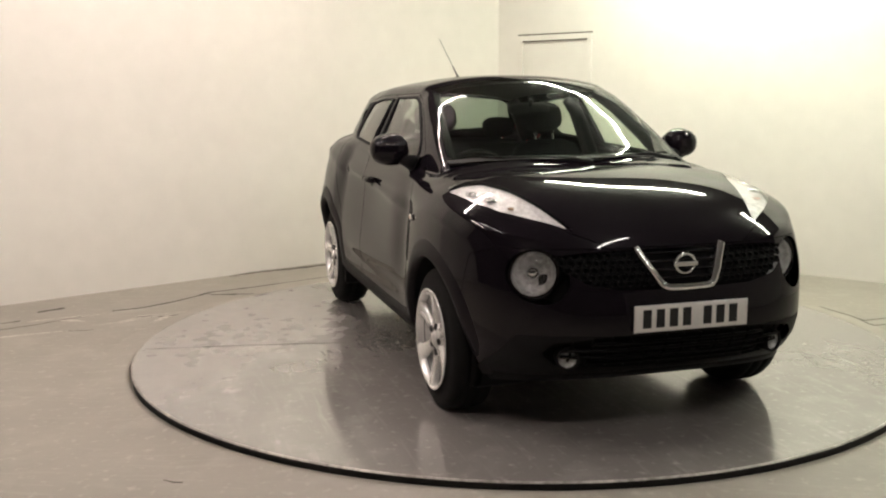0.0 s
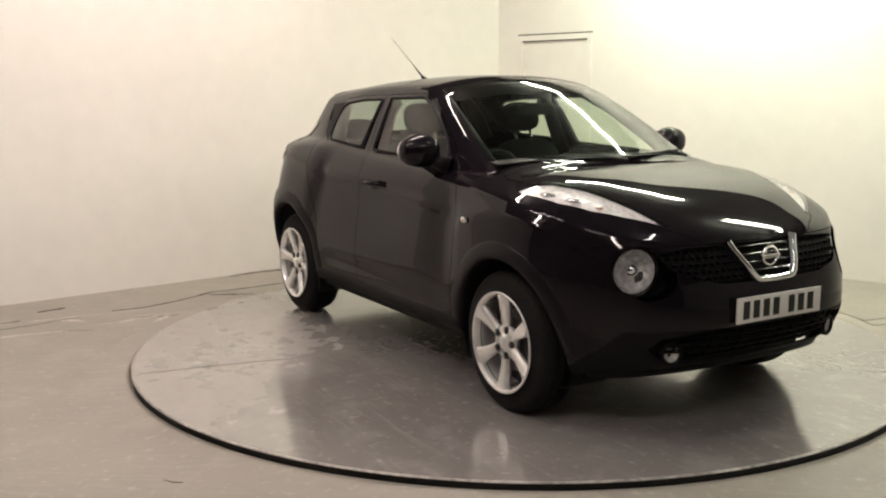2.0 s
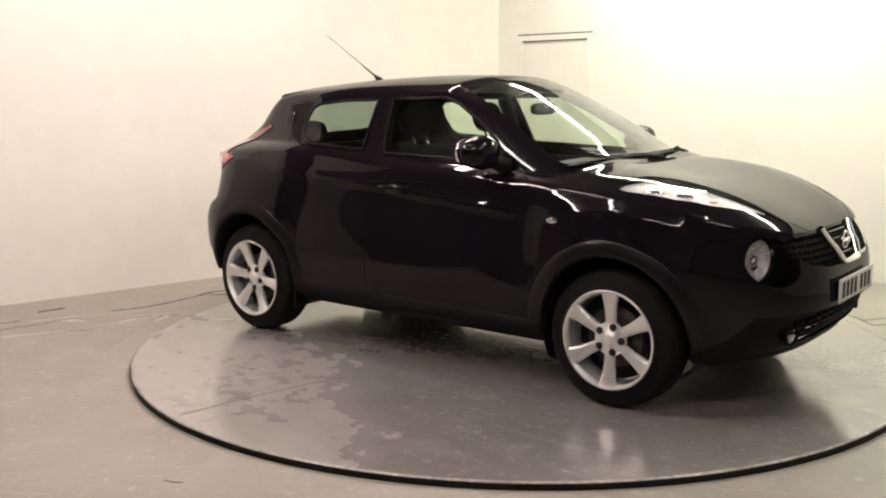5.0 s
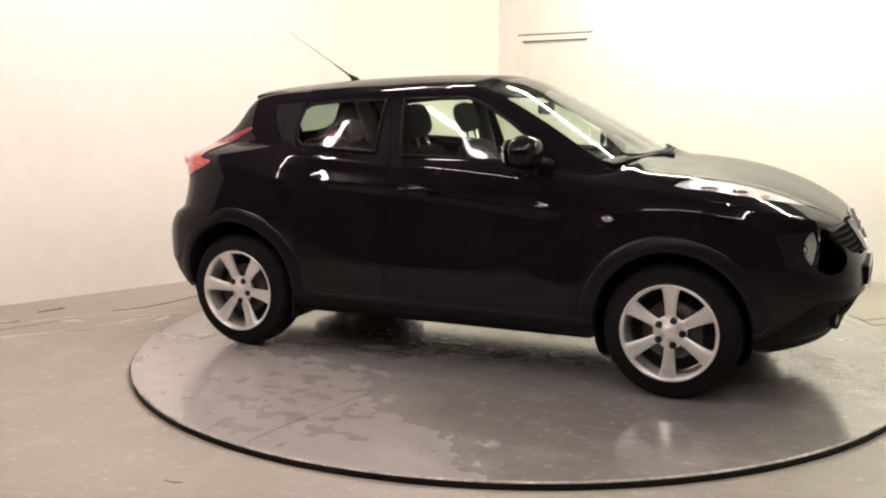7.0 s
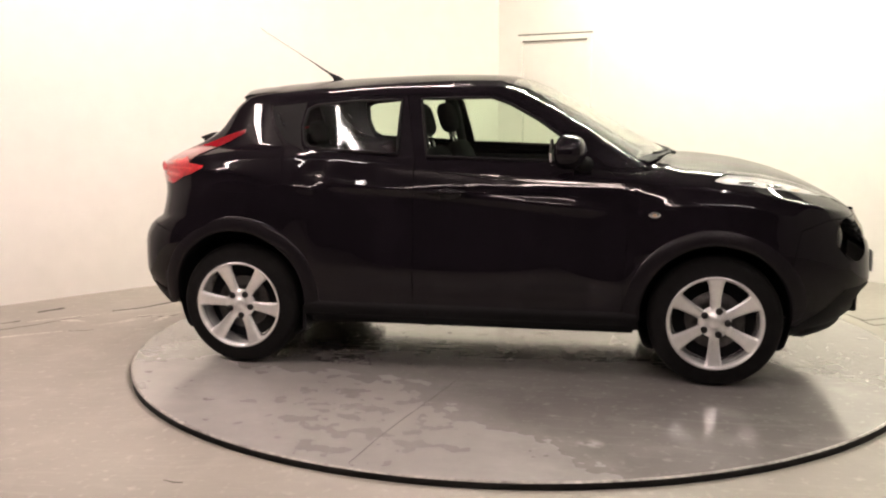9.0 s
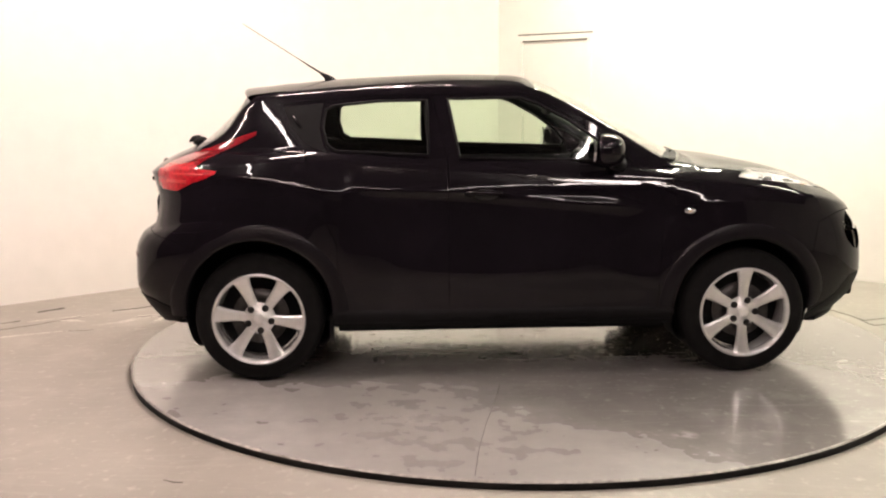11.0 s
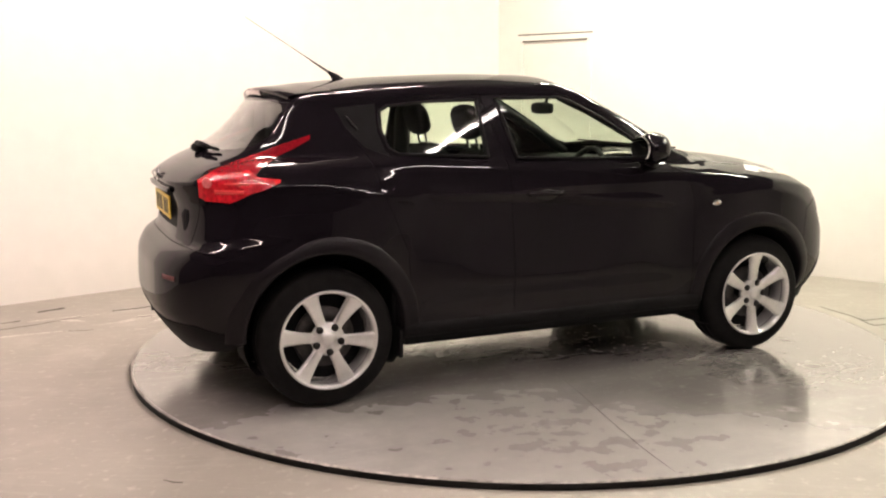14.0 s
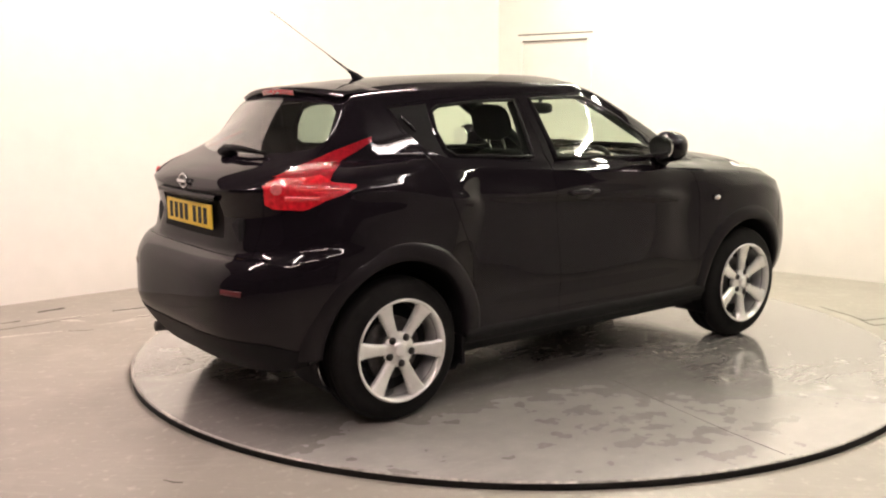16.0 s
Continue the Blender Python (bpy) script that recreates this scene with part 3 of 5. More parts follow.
HEADLAMP = [(1.235, -0.765), (1.265, -0.712), (1.33, -0.632), (1.49, -0.568), (1.64, -0.522), (1.75, -0.485), (1.895, -0.432), (1.77, -0.575), (1.66, -0.672), (1.53, -0.737), (1.40, -0.762), (1.30, -0.778)]
TAILARM = [(-1.272, 1.284), (-1.40, 1.243), (-1.50, 1.207), (-1.64, 1.160), (-1.745, 1.122), (-1.66, 1.110), (-1.565, 1.108), (-1.535, 1.136), (-1.46, 1.174), (-1.37, 1.214), (-1.276, 1.262)]
TAILLAMP = [(-1.735, 1.118), (-1.797, 1.088), (-1.790, 1.01), (-1.768, 0.992), (-1.677, 0.986), (-1.648, 0.998), (-1.592, 1.028), (-1.532, 1.047), (-1.462, 1.078), (-1.460, 1.090), (-1.557, 1.102), (-1.585, 1.130), (-1.66, 1.118)]
GRILLE = [(0.01, 0.838), (-0.20, 0.838), (-0.42, 0.832), (-0.54, 0.818), (-0.52, 0.770), (-0.44, 0.715), (-0.30, 0.688), (0.01, 0.680)]
INTAKE = [(0.01, 0.50), (-0.36, 0.50), (-0.56, 0.47), (-0.60, 0.42), (-0.54, 0.365), (-0.30, 0.347), (0.01, 0.342)]

NAMES = ["rest", "front_door_glass", "rear_door_glass", "handle_panel", "windscreen", "back_glass", "headlamp", "tail_lamp", "grille", "intake",
         "lamp_hole", "arch_f", "arch_r", "sill", "front_door", "rear_door", "bonnet", "front_bumper", "tailgate", "rear_bumper", "roof", "fender", "plate_recess", "rear_valance", "tail_arm", "front_valance"]


def cut_shell():
    bm = half_shell()
    region = bm.faces.layers.int.new("region")
    cut = lambda name, poly, axis, where: carve(bm, region, NAMES.index(name), poly, axis, where)
    cut("arch_f", circle(FX, 0.355, 0.380, 36), 1, lambda c: c.y < -0.5 and c.z < 0.9)
    cut("arch_r", circle(RX, 0.37, 0.385, 36), 1, lambda c: c.y < -0.5 and c.z < 0.9)
    cut("front_door_glass", FRONT_GLASS, 1, SIDE)
    cut("rear_door_glass", REAR_GLASS, 1, SIDE)
    cut("handle_panel", HANDLE_PANEL, 1, SIDE)
    cut("windscreen", WINDSCREEN, 2, lambda c: c.z > 1.0)
    cut("back_glass", BACKGLASS, 0, lambda c: c.x < -1.25 and c.z > 1.15)
    cut("headlamp", HEADLAMP, 2, lambda c: c.z > 0.86)
    cut("tail_lamp", TAILLAMP, 1, lambda c: c.y < -0.60 and c.x < -1.2)
    cut("tail_arm", TAILARM, 1, lambda c: c.y < -0.55 and c.x < -1.2)
    cut("lamp_hole", circle(-0.605, 0.735, 0.108, 28), 0, lambda c: c.x > 1.4)
    cut("grille", GRILLE, 0, lambda c: c.x > 1.6)
    cut("intake", INTAKE, 0, lambda c: c.x > 1.6)
    cut("plate_recess", [(0.01, 1.015), (-0.33, 1.01), (-0.34, 0.84), (0.01, 0.835)], 0, lambda c: c.x < -1.6)
    cut("sill", [(-0.95, 0.2), (-0.95, 0.365), (0.90, 0.345), (0.90, 0.2)], 1, lambda c: c.y < -0.5)
    cut("front_door", [(-0.285, 0.30), (-0.285, 1.13), (-0.36, 1.468), (0.10, 1.475), (0.23, 1.432), (0.42, 1.322), (0.60, 1.20), (0.70, 1.10), (0.80, 1.02), (0.83, 0.90), (0.80, 0.30)], 1, lambda c: c.y < -0.45)
    cut("rear_door", [(-0.285, 0.30), (-0.285, 1.13), (-0.36, 1.468), (-0.70, 1.462), (-1.0, 1.435), (-1.15, 1.415), (-1.11, 1.30), (-1.02, 1.19), (-0.98, 1.0), (-0.86, 0.72), (-0.84, 0.30)], 1, lambda c: c.y < -0.45)
    cut("front_valance", [(1.62, 0.15), (1.64, 0.30), (1.80, 0.40), (1.90, 0.495), (2.2, 0.508), (2.2, 0.15)], 1, lambda c: c.x > 1.55)
    cut("front_bumper", [(1.2, 0.15), (1.2, 0.45), (1.60, 0.50), (1.66, 0.80), (1.80, 0.845), (1.92, 0.845), (2.2, 0.842), (2.2, 0.15)], 1, lambda c: c.x > 1.2)
    cut("bonnet", [(1.06, 0.01), (1.05, -0.3), (1.0, -0.52), (0.93, -0.66), (1.1, -0.715), (1.3, -0.71), (1.5, -0.655), (1.7, -0.575), (1.9, -0.45), (2.0, -0.3), (2.1, 0.01)], 2, lambda c: c.z > 0.83)
    cut("rear_valance", [(-2.2, 0.15), (-2.2, 0.43), (-1.85, 0.42), (-1.70, 0.37), (-1.62, 0.15)], 1, lambda c: c.x < -1.6)
    cut("rear_bumper", [(-2.2, 0.15), (-2.2, 0.775), (-1.86, 0.775), (-1.70, 0.74), (-1.56, 0.70), (-1.5, 0.15)], 1, lambda c: c.x < -1.45)
    cut("tailgate", [(0.01, 0.72), (-0.56, 0.74), (-0.60, 1.0), (-0.605, 1.2), (-0.56, 1.30), (-0.53, 1.42), (-0.48, 1.472), (0.01, 1.495)], 0, lambda c: c.x < -1.32)
    cut("roof", [(-1.5, -0.52), (-1.3, -0.525), (-0.2, -0.535), (0.18, -0.53), (0.30, 0.01), (-1.5, 0.01)], 2, lambda c: c.z > 1.35)
    cut("fender", [(0.5, 0.15), (0.5, 1.2), (2.1, 1.2), (2.1, 0.15)], 1, lambda c: c.x > 0.5 and c.z < 1.09)
    bm.normal_update()
    return bm, region


SHELL, REGION = cut_shell()


def panel_mesh(name, mirror=False, both=False, offset=0.0):
    """The faces of one region as a new bmesh; the left side is its mirror image."""
    number = NAMES.index(name)
    bm = bmesh.new()
    keep = bm.verts.layers.float_vector.new("keep")
    for sign in ((1, -1) if both else ((-1,) if mirror else (1,))):
        made = {}
        for f in SHELL.faces:
            if f[REGION] != number:
                continue
            vs = []
            for v in f.verts:
                if v not in made:
                    p = v.co + v.normal * offset
                    made[v] = bm.verts.new((p.x, p.y * sign, p.z))
                    n = Vector((v.normal.x, 0, v.normal.z)).normalized() if abs(v.co.y) < 1e-4 else v.normal
                    made[v][keep] = (n.x, n.y * sign, n.z)
                vs.append(made[v])
            if len(set(vs)) > 2:
                try:
                    bm.faces.new(vs if sign == 1 else vs[::-1])
                except ValueError:
                    pass
    bmesh.ops.remove_doubles(bm, verts=bm.verts[:], dist=0.0005)
    return bm


def seam_chains():
    """The lines along which two panels meet, each as a chain of points on the right side."""
    panels = {NAMES.index(n) for n in ("front_door", "rear_door", "bonnet", "front_bumper", "tailgate", "rear_bumper", "fender", "rest", "sill")}
    links = {}
    for e in SHELL.edges:
        if len(e.link_faces) != 2 or e.calc_length() < 1e-5:
            continue
        a, b = (f[REGION] for f in e.link_faces)
        if a != b and a in panels and b in panels:
            near = links.setdefault((min(a, b), max(a, b)), {})
            p, q = e.verts
            near.setdefault(p, []).append(q)
            near.setdefault(q, []).append(p)
    chains = []
    for near in links.values():
        left = set(near)
        while left:
            ends = [v for v in left if len([w for w in near[v] if w in left]) < 2]
            v = min(ends or left, key=lambda w: (w.co.x, w.co.y, w.co.z))
            chain = [v]
            left.discard(v)
            while True:
                nxt = [w for w in near[chain[-1]] if w in left]
                if not nxt:
                    break
                chain.append(nxt[0])
                left.discard(nxt[0])
            if len(chain) > 4:
                chains.append([w.co - w.normal * 0.0008 for w in chain])
    return chains


def thick(ob, t=0.004, offset=-1):
    m = ob.modifiers.new("thickness", "SOLIDIFY")
    m.thickness, m.offset, m.use_rim = t, offset, False
    return ob


car = bpy.data.objects.new("car", None)
scene.collection.objects.link(car)
tagged(car, "black-purple compact crossover car with silver alloy wheels", "car")


SEAMS = seam_chains()


def build_body():
    for mirror in (False, True):
        for name, obname, mat in (("rest", "quarter_panel", PAINT), ("fender", "front_fender", PAINT), ("front_door", "front_door", PAINT), ("rear_door", "rear_door", PAINT), ("sill", "sill", TRIM), ("handle_panel", "handle_panel", TRIM)):
            thick(part(obname, panel_mesh(name, mirror), mat, car))
        for name, obname, mat in (("front_door_glass", "front_door_glass", GLASS), ("rear_door_glass", "rear_door_glass", GLASS)):
            part(obname, panel_mesh(name, mirror), mat, car)
        for chain in SEAMS:
            bm = bmesh.new()
            tube(bm, [(p.x, -p.y if mirror else p.y, p.z) for p in chain], 0.0019, 5)
            part("panel_gap", bm, GAP, car)
    for name, mat in (("roof", PAINT), ("bonnet", PAINT), ("front_bumper", PAINT), ("tailgate", PAINT), ("rear_bumper", PAINT)):
        thick(part(name, panel_mesh(name, both=True), mat, car))
    for name, mat in (("windscreen", GLASS), ("back_glass", DARKGLASS)):
        part(name, panel_mesh(name, both=True), mat, car)
    thick(part("front_valance", panel_mesh("front_valance", both=True, offset=0.002), TRIM, car), 0.005)
    part("grille_backing", panel_mesh("grille", both=True, offset=-0.03), MESHBLACK, car)
    part("intake_backing", panel_mesh("intake", both=True, offset=-0.05), MESHBLACK, car)
    thick(part("plate_recess", panel_mesh("plate_recess", both=True, offset=-0.005), TRIM, car))
    for mirror in (False, True):
        part("tail_lamp", panel_mesh("tail_lamp", mirror, offset=0.006), REDDEEP, car, "bright red tail lamp")
        part("tail_lamp_arm", panel_mesh("tail_arm", mirror, offset=0.005), RED, car, "dark red upper arm of the tail lamp")
        part("headlamp_reflector", panel_mesh("headlamp", mirror, offset=-0.016), LAMPINNER, car)
        part("tail_lamp_housing", panel_mesh("tail_lamp", mirror, offset=-0.02), INNER, car)
        part("tail_arm_housing", panel_mesh("tail_arm", mirror, offset=-0.02), INNER, car)
        part("headlamp_lens", panel_mesh("headlamp", mirror, offset=0.003), LENS, car).visible_shadow = False


build_body()


# ---------------------------------------------------------------- wheels
def build_wheel():
    """A wheel about its own centre, its outer face towards -y."""
    w = bpy.data.objects.new("wheel", None)
    scene.collection.objects.link(w)
    bm = bmesh.new()
    R = 0.334
    lathe(bm, [(0.232, -0.012), (0.245, -0.004), (0.275, 0.004), (0.30, 0.006), (0.318, 0.016), (0.329, 0.032), (R, 0.055), (R, 0.075), (R - 0.006, 0.078), (R - 0.006, 0.084), (R, 0.087), (R, 0.13), (R - 0.006, 0.133), (R - 0.006, 0.139), (R, 0.142), (R, 0.165), (0.325, 0.195), (0.30, 0.212), (0.24, 0.215), (0.215, 0.2), (0.215, 0.02)], 72, close=True)
    bmesh.ops.recalc_face_normals(bm, faces=bm.faces[:])
    part("tyre", bm, RUBBER, w, "black road tyre")
    rim = bmesh.new()
    lathe(rim, [(0.236, -0.006), (0.240, -0.014), (0.234, -0.018), (0.225, -0.012), (0.218, 0.006), (0.210, 0.05), (0.205, 0.17), (0.218, 0.2), (0.222, 0.17), (0.226, 0.03)], 72, close=True)
    bmesh.ops.recalc_face_normals(rim, faces=rim.faces[:])
    rim_ob = part("rim", rim, ALLOY, w, "silver six-spoke alloy rim")
    one = bmesh.new()
    prof = [(0.030, 0.026), (0.075, 0.0255), (0.11, 0.027), (0.15, 0.031), (0.19, 0.037), (0.213, 0.044), (0.226, 0.053)]
    front = [0.012, 0.012, 0.009, 0.004, -0.001, -0.006, -0.010]
    rows = []
    for (r, h), d in zip(prof, front):
        rows.append([one.verts.new(p) for p in ((-h, d + 0.028, r), (-h * 1.0, d + 0.007, r), (-h * 0.62, d - 0.004, r), (0, d + 0.0005, r), (h * 0.62, d - 0.004, r), (h * 1.0, d + 0.007, r), (h, d + 0.028, r))])
    for a, b in zip(rows, rows[1:]):
        for i in range(7):
            j = (i + 1) % 7
            one.faces.new((a[i], a[j], b[j], b[i]))
    bmesh.ops.recalc_face_normals(one, faces=one.faces[:])
    first = part("spoke", one, ALLOY, rim_ob)
    for k in range(1, 6):
        o = new("spoke", first.data)
        o.parent = rim_ob
        o.matrix_basis = pose(0, 0, 0, 0, 60 * k, 0)
    bm = bmesh.new()
    lathe(bm, [(0.0, -0.004), (0.026, -0.003), (0.032, 0.003), (0.034, 0.008), (0.070, 0.009), (0.081, 0.015), (0.084, 0.04), (0.0, 0.04)], 36)
    bmesh.ops.remove_doubles(bm, verts=bm.verts[:], dist=1e-5)
    bmesh.ops.recalc_face_normals(bm, faces=bm.faces[:])
    part("hub_cap", bm, ALLOY, rim_ob)
    bm = bmesh.new()
    lathe(bm, [(0.0, 0.001), (0.0095, 0.001), (0.0125, 0.0045), (0.0175, 0.0035), (0.0180, 0.02)], 12)
    bmesh.ops.remove_doubles(bm, verts=bm.verts[:], dist=1e-5)
    nut = part("wheel_nut", bm, NUTMETAL, rim_ob, "dark wheel nut in a recess")
    for k in range(5):
        o = nut if k == 0 else new("wheel_nut", nut.data)
        o.parent = rim_ob
        a = radians(72 * k)
        o.matrix_basis = pose(0.063 * math.cos(a), 0, 0.063 * math.sin(a))
    bm = bmesh.new()
    lathe(bm, [(0.06, 0.07), (0.145, 0.07), (0.145, 0.085), (0.06, 0.085)], 48, close=True)
    bmesh.ops.recalc_face_normals(bm, faces=bm.faces[:])
    part("brake_disc", bm, STEEL, w)
    bm = bmesh.new()
    lathe(bm, [(0.0, 0.10), (0.205, 0.10), (0.205, 0.105), (0.0, 0.105)], 40)
    bmesh.ops.remove_doubles(bm, verts=bm.verts[:], dist=1e-5)
    part("wheel_well_plate", bm, INNER, w)
    bm = bmesh.new()
    box(bm, (0.06, 0.05, -0.06), (0.15, 0.1, 0.06), 0.012)
    part("brake_caliper", bm, DARKMETAL, w)
    w.parent = car
    return w


def place_wheels():
    base = build_wheel()
    spots = [(FX, -1, 0.0), (RX, -1, 157.0), (FX, 1, 20.0), (RX, 1, 33.0)]
    for k, (x, side, turn) in enumerate(spots):
        m = pose(x, HUBY * side, HUBZ, 0, turn, 0) if side < 0 else pose(x, HUBY * side, HUBZ, 0, turn, 180)
        if k == 0:
            base.matrix_basis = m
        else:
            o = copy_thing(base, m)
            o.parent = car


place_wheels()


# ---------------------------------------------------------------- places on the car's skin
def side_y(x, z):
    """Half width of the skin at x, z."""
    k = 1.0
    if x > 0.9:
        k = max(1 - min((x - 0.9) / (X_FRONT(z) - 0.9), 1) ** EF, 0) ** (1 / EF)
    elif x < -1.0:
        k = max(1 - min((-1.0 - x) / (-1.0 - X_REAR(z)), 1) ** tail_power(z), 0) ** (1 / tail_power(z))
    return half_width(x, z) * k


def front_x(y, z):
    w = half_width(1.6, z)
    return 0.9 + (X_FRONT(z) - 0.9) * max(1 - (abs(y) / w) ** EF, 0) ** (1 / EF)


def rear_x(y, z):
    w = half_width(-1.6, z)
    return -1.0 + (X_REAR(z) + 1.0) * max(1 - (abs(y) / w) ** tail_power(z), 0) ** (1 / tail_power(z))


def sweep(bm, rows, close=False):
    vs = [[bm.verts.new(p) for p in r] for r in rows]
    for a, b in zip(vs, vs[1:]):
        for i in range(len(a) - (0 if close else 1)):
            j = (i + 1) % len(a)
            bm.faces.new((a[i], a[j], b[j], b[i]))
    bmesh.ops.recalc_face_normals(bm, faces=bm.faces[:])


def build_arches():
    for cx, cz, r in ((FX, 0.355, 0.380), (RX, 0.37, 0.385)):
        for sg in (-1, 1):
            rows = []
            for k in range(41):
                a = radians(-4 + 188 * k / 40)
                row = []
                for dr, out in ((-0.010, -0.03), (-0.008, 0.003), (0.000, 0.009), (0.014, 0.011), (0.034, 0.0095), (0.056, 0.005), (0.078, -0.001), (0.082, -0.010)):
                    x, z = cx + (r + dr) * math.cos(a), cz + (r + dr) * math.sin(a)
                    row.append((x, sg * (side_y(x, max(z, 0.3)) + out), z))
                rows.append(row)
            bm = bmesh.new()
            sweep(bm, rows)
            thick(part("wheel_arch_flare", bm, SATIN, car), 0.003)
            rows = []
            for k in range(33):
                a = radians(-40 + 260 * k / 32)
                x, z = cx + (r + 0.006) * math.cos(a), max(cz + (r + 0.006) * math.sin(a), 0.18)
                rows.append([(x, sg * min(side_y(x, max(z, 0.3)) - 0.012, 0.9), z), (x, sg * 0.52, z), (cx, sg * 0.52, cz)])
            bm = bmesh.new()
            sweep(bm, rows)
            part("wheel_arch_liner", bm, INNER, car)


build_arches()


def build_underside():
    bm = bmesh.new()
    prism(bm, [(-1.80, -0.50), (-1.72, -0.56), (-1.66, -0.56), (-0.88, -0.56), (-0.86, -0.80), (0.86, -0.79), (0.88, -0.56), (1.66, -0.56), (1.74, -0.50), (1.80, -0.30),
               (1.80, 0.30), (1.74, 0.50), (1.66, 0.56), (0.88, 0.56), (0.86, 0.79), (-0.86, 0.80), (-0.88, 0.56), (-1.66, 0.56), (-1.72, 0.56), (-1.80, 0.50)], 0.25, 0.31, axis=2)
    part("floor_pan", bm, INNER, car, smooth=False)
    bm = bmesh.new()
    box(bm, (0.95, -0.5, 0.30), (1.84, 0.5, 0.78), 0.04)
    part("engine_bay", bm, INNER, car, smooth=False)
    bm = bmesh.new()
    box(bm, (-1.85, -0.5, 0.30), (-1.05, 0.5, 0.95), 0.04)
    part("boot_lining", bm, INNER, car, smooth=False)
    for sg in (-1, 1):
        bm = bmesh.new()
        box(bm, (-0.90, sg * 0.735 - 0.012, 0.30), (0.72, sg * 0.735 + 0.012, 1.07), 0.006)
        part("door_lining", bm, INNER, car, smooth=False)
        bm = bmesh.new()
        box(bm, (-0.905, sg * 0.79 - 0.05, 0.20), (-0.885, sg * 0.79 + 0.05, 0.34), 0.004)
        part("mud_flap", bm, TRIM, car, smooth=False)
    bm = bmesh.new()
    tube(bm, [(FX, -0.75, HUBZ), (FX, 0.75, HUBZ)], 0.035, 10)
    part("front_axle", bm, DARKMETAL, car)
    bm = bmesh.new()
    tube(bm, [(RX, -0.75, HUBZ), (RX, 0.75, HUBZ)], 0.045, 10)
    part("rear_axle", bm, DARKMETAL, car)
    bm = bmesh.new()
    tube(bm, [(-1.2, 0.38, 0.24), (-1.75, 0.39, 0.25), (-1.86, 0.40, 0.30), (-1.925, 0.40, 0.305)], [0.03, 0.03, 0.026, 0.027], 14)
    part("exhaust_pipe", bm, DARKMETAL, car)


build_underside()


# ---------------------------------------------------------------- the front
def build_front():
    # honeycomb
    bm = bmesh.new()
    pitch, edge = 0.034, 0.0052
    for j in range(-1, 8):
        z = 0.68 + j * pitch * 0.80
        for i in range(-20, 21):
            y = (i + (0.5 if j % 2 else 0)) * pitch * 1.0
            if not inside([(0.6, 0.84)] + [(-q[0], q[1]) for q in GRILLE[1:7]] + [(0.3, 0.68)] + GRILLE[6:0:-1], (y, z)) and not inside(GRILLE, (-abs(y), z)):
                continue
            if abs(y) < 0.10 + (z - 0.69) * 0.62:
                continue
            rows = []
            for rr, dx in ((pitch * 0.62, 0.0), (pitch * 0.62 - edge, 0.001), (pitch * 0.62 - edge * 1.4, -0.025)):
                ring = []
                for k in range(6):
                    a = radians(60 * k + 30)
                    yy, zz = y + rr * 0.95 * math.cos(a), z + rr * 0.78 * math.sin(a)
                    ring.append((front_x(yy, zz) - 0.012 + dx, yy, zz))
                rows.append(ring)
            vs = [[bm.verts.new(p) for p in r] for r in rows]
            for a, b in zip(vs, vs[1:]):
                for k in range(6):
                    bm.faces.new((a[k], a[(k + 1) % 6], b[(k + 1) % 6], b[k]))
    bmesh.ops.recalc_face_normals(bm, faces=bm.faces[:])
    tagged(part("honeycomb_grille", bm, MESHBLACK, car, smooth=False), kind="stuff")
    # bright V frame
    path = [(-0.205, 0.852), (-0.185, 0.815), (-0.150, 0.755), (-0.122, 0.708), (-0.108, 0.695), (-0.085, 0.690), (0.0, 0.688), (0.085, 0.690), (0.108, 0.695), (0.122, 0.708), (0.150, 0.755), (0.185, 0.815), (0.205, 0.852)]
    rows = []
    for k, (y, z) in enumerate(path):
        a, b = path[max(k - 1, 0)], path[min(k + 1, len(path) - 1)]
        d = Vector((b[0] - a[0], b[1] - a[1])).normalized()
        n = Vector((-d.y, d.x))
        row = []
        for off, out in ((-0.014, -0.01), (-0.013, 0.010), (-0.006, 0.018), (0.006, 0.018), (0.013, 0.010), (0.014, -0.01)):
            yy, zz = y + n.x * off, z + n.y * off
            row.append((front_x(yy, zz) + out, yy, zz))
        rows.append(row)
    bm = bmesh.new()
    sweep(bm, rows)
    part("grille_surround", bm, CHROME, car, "bright chrome V-shaped surround")
    for z in (0.725, 0.757, 0.789, 0.820):
        h = 0.095 + (z - 0.69) * 0.60
        bm = bmesh.new()
        tube(bm, [(front_x(y, z) - 0.006, y, z) for y in np.linspace(-h, h, 9)], 0.006, 6)
        part("grille_bar", bm, GLOSSBLACK, car)
    bx = front_x(0, 0.775) + 0.004
    bm = bmesh.new()
    tube(bm, [(bx + 0.004, 0.044 * math.cos(a), 0.778 + 0.040 * math.sin(a)) for a in np.linspace(0, 2 * math.pi, 29)[:-1]], 0.0065, 8, close=True)
    badge = part("badge", bm, CHROME, car, "round chrome emblem with a crossbar")
    bm = bmesh.new()
    box(bm, (bx - 0.004, -0.055, 0.768), (bx + 0.014, 0.055, 0.788), 0.003)
    part("badge_bar", bm, CHROME, badge)
    # number plate
    px = front_x(0, 0.57) + 0.012
    bm = bmesh.new()
    box(bm, (px - 0.03, -0.22, 0.525), (px - 0.002, 0.22, 0.615), 0.004)
    part("plate_holder", bm, TRIM, car)
    bm = bmesh.new()
    box(bm, (px, -0.262, 0.516), (px + 0.007, 0.262, 0.628), 0.003)
    pl = part("number_plate", bm, WHITEPLATE, car, "white front number plate with black characters")
    plate_bars(pl, px + 0.0072, 1, 0.572)
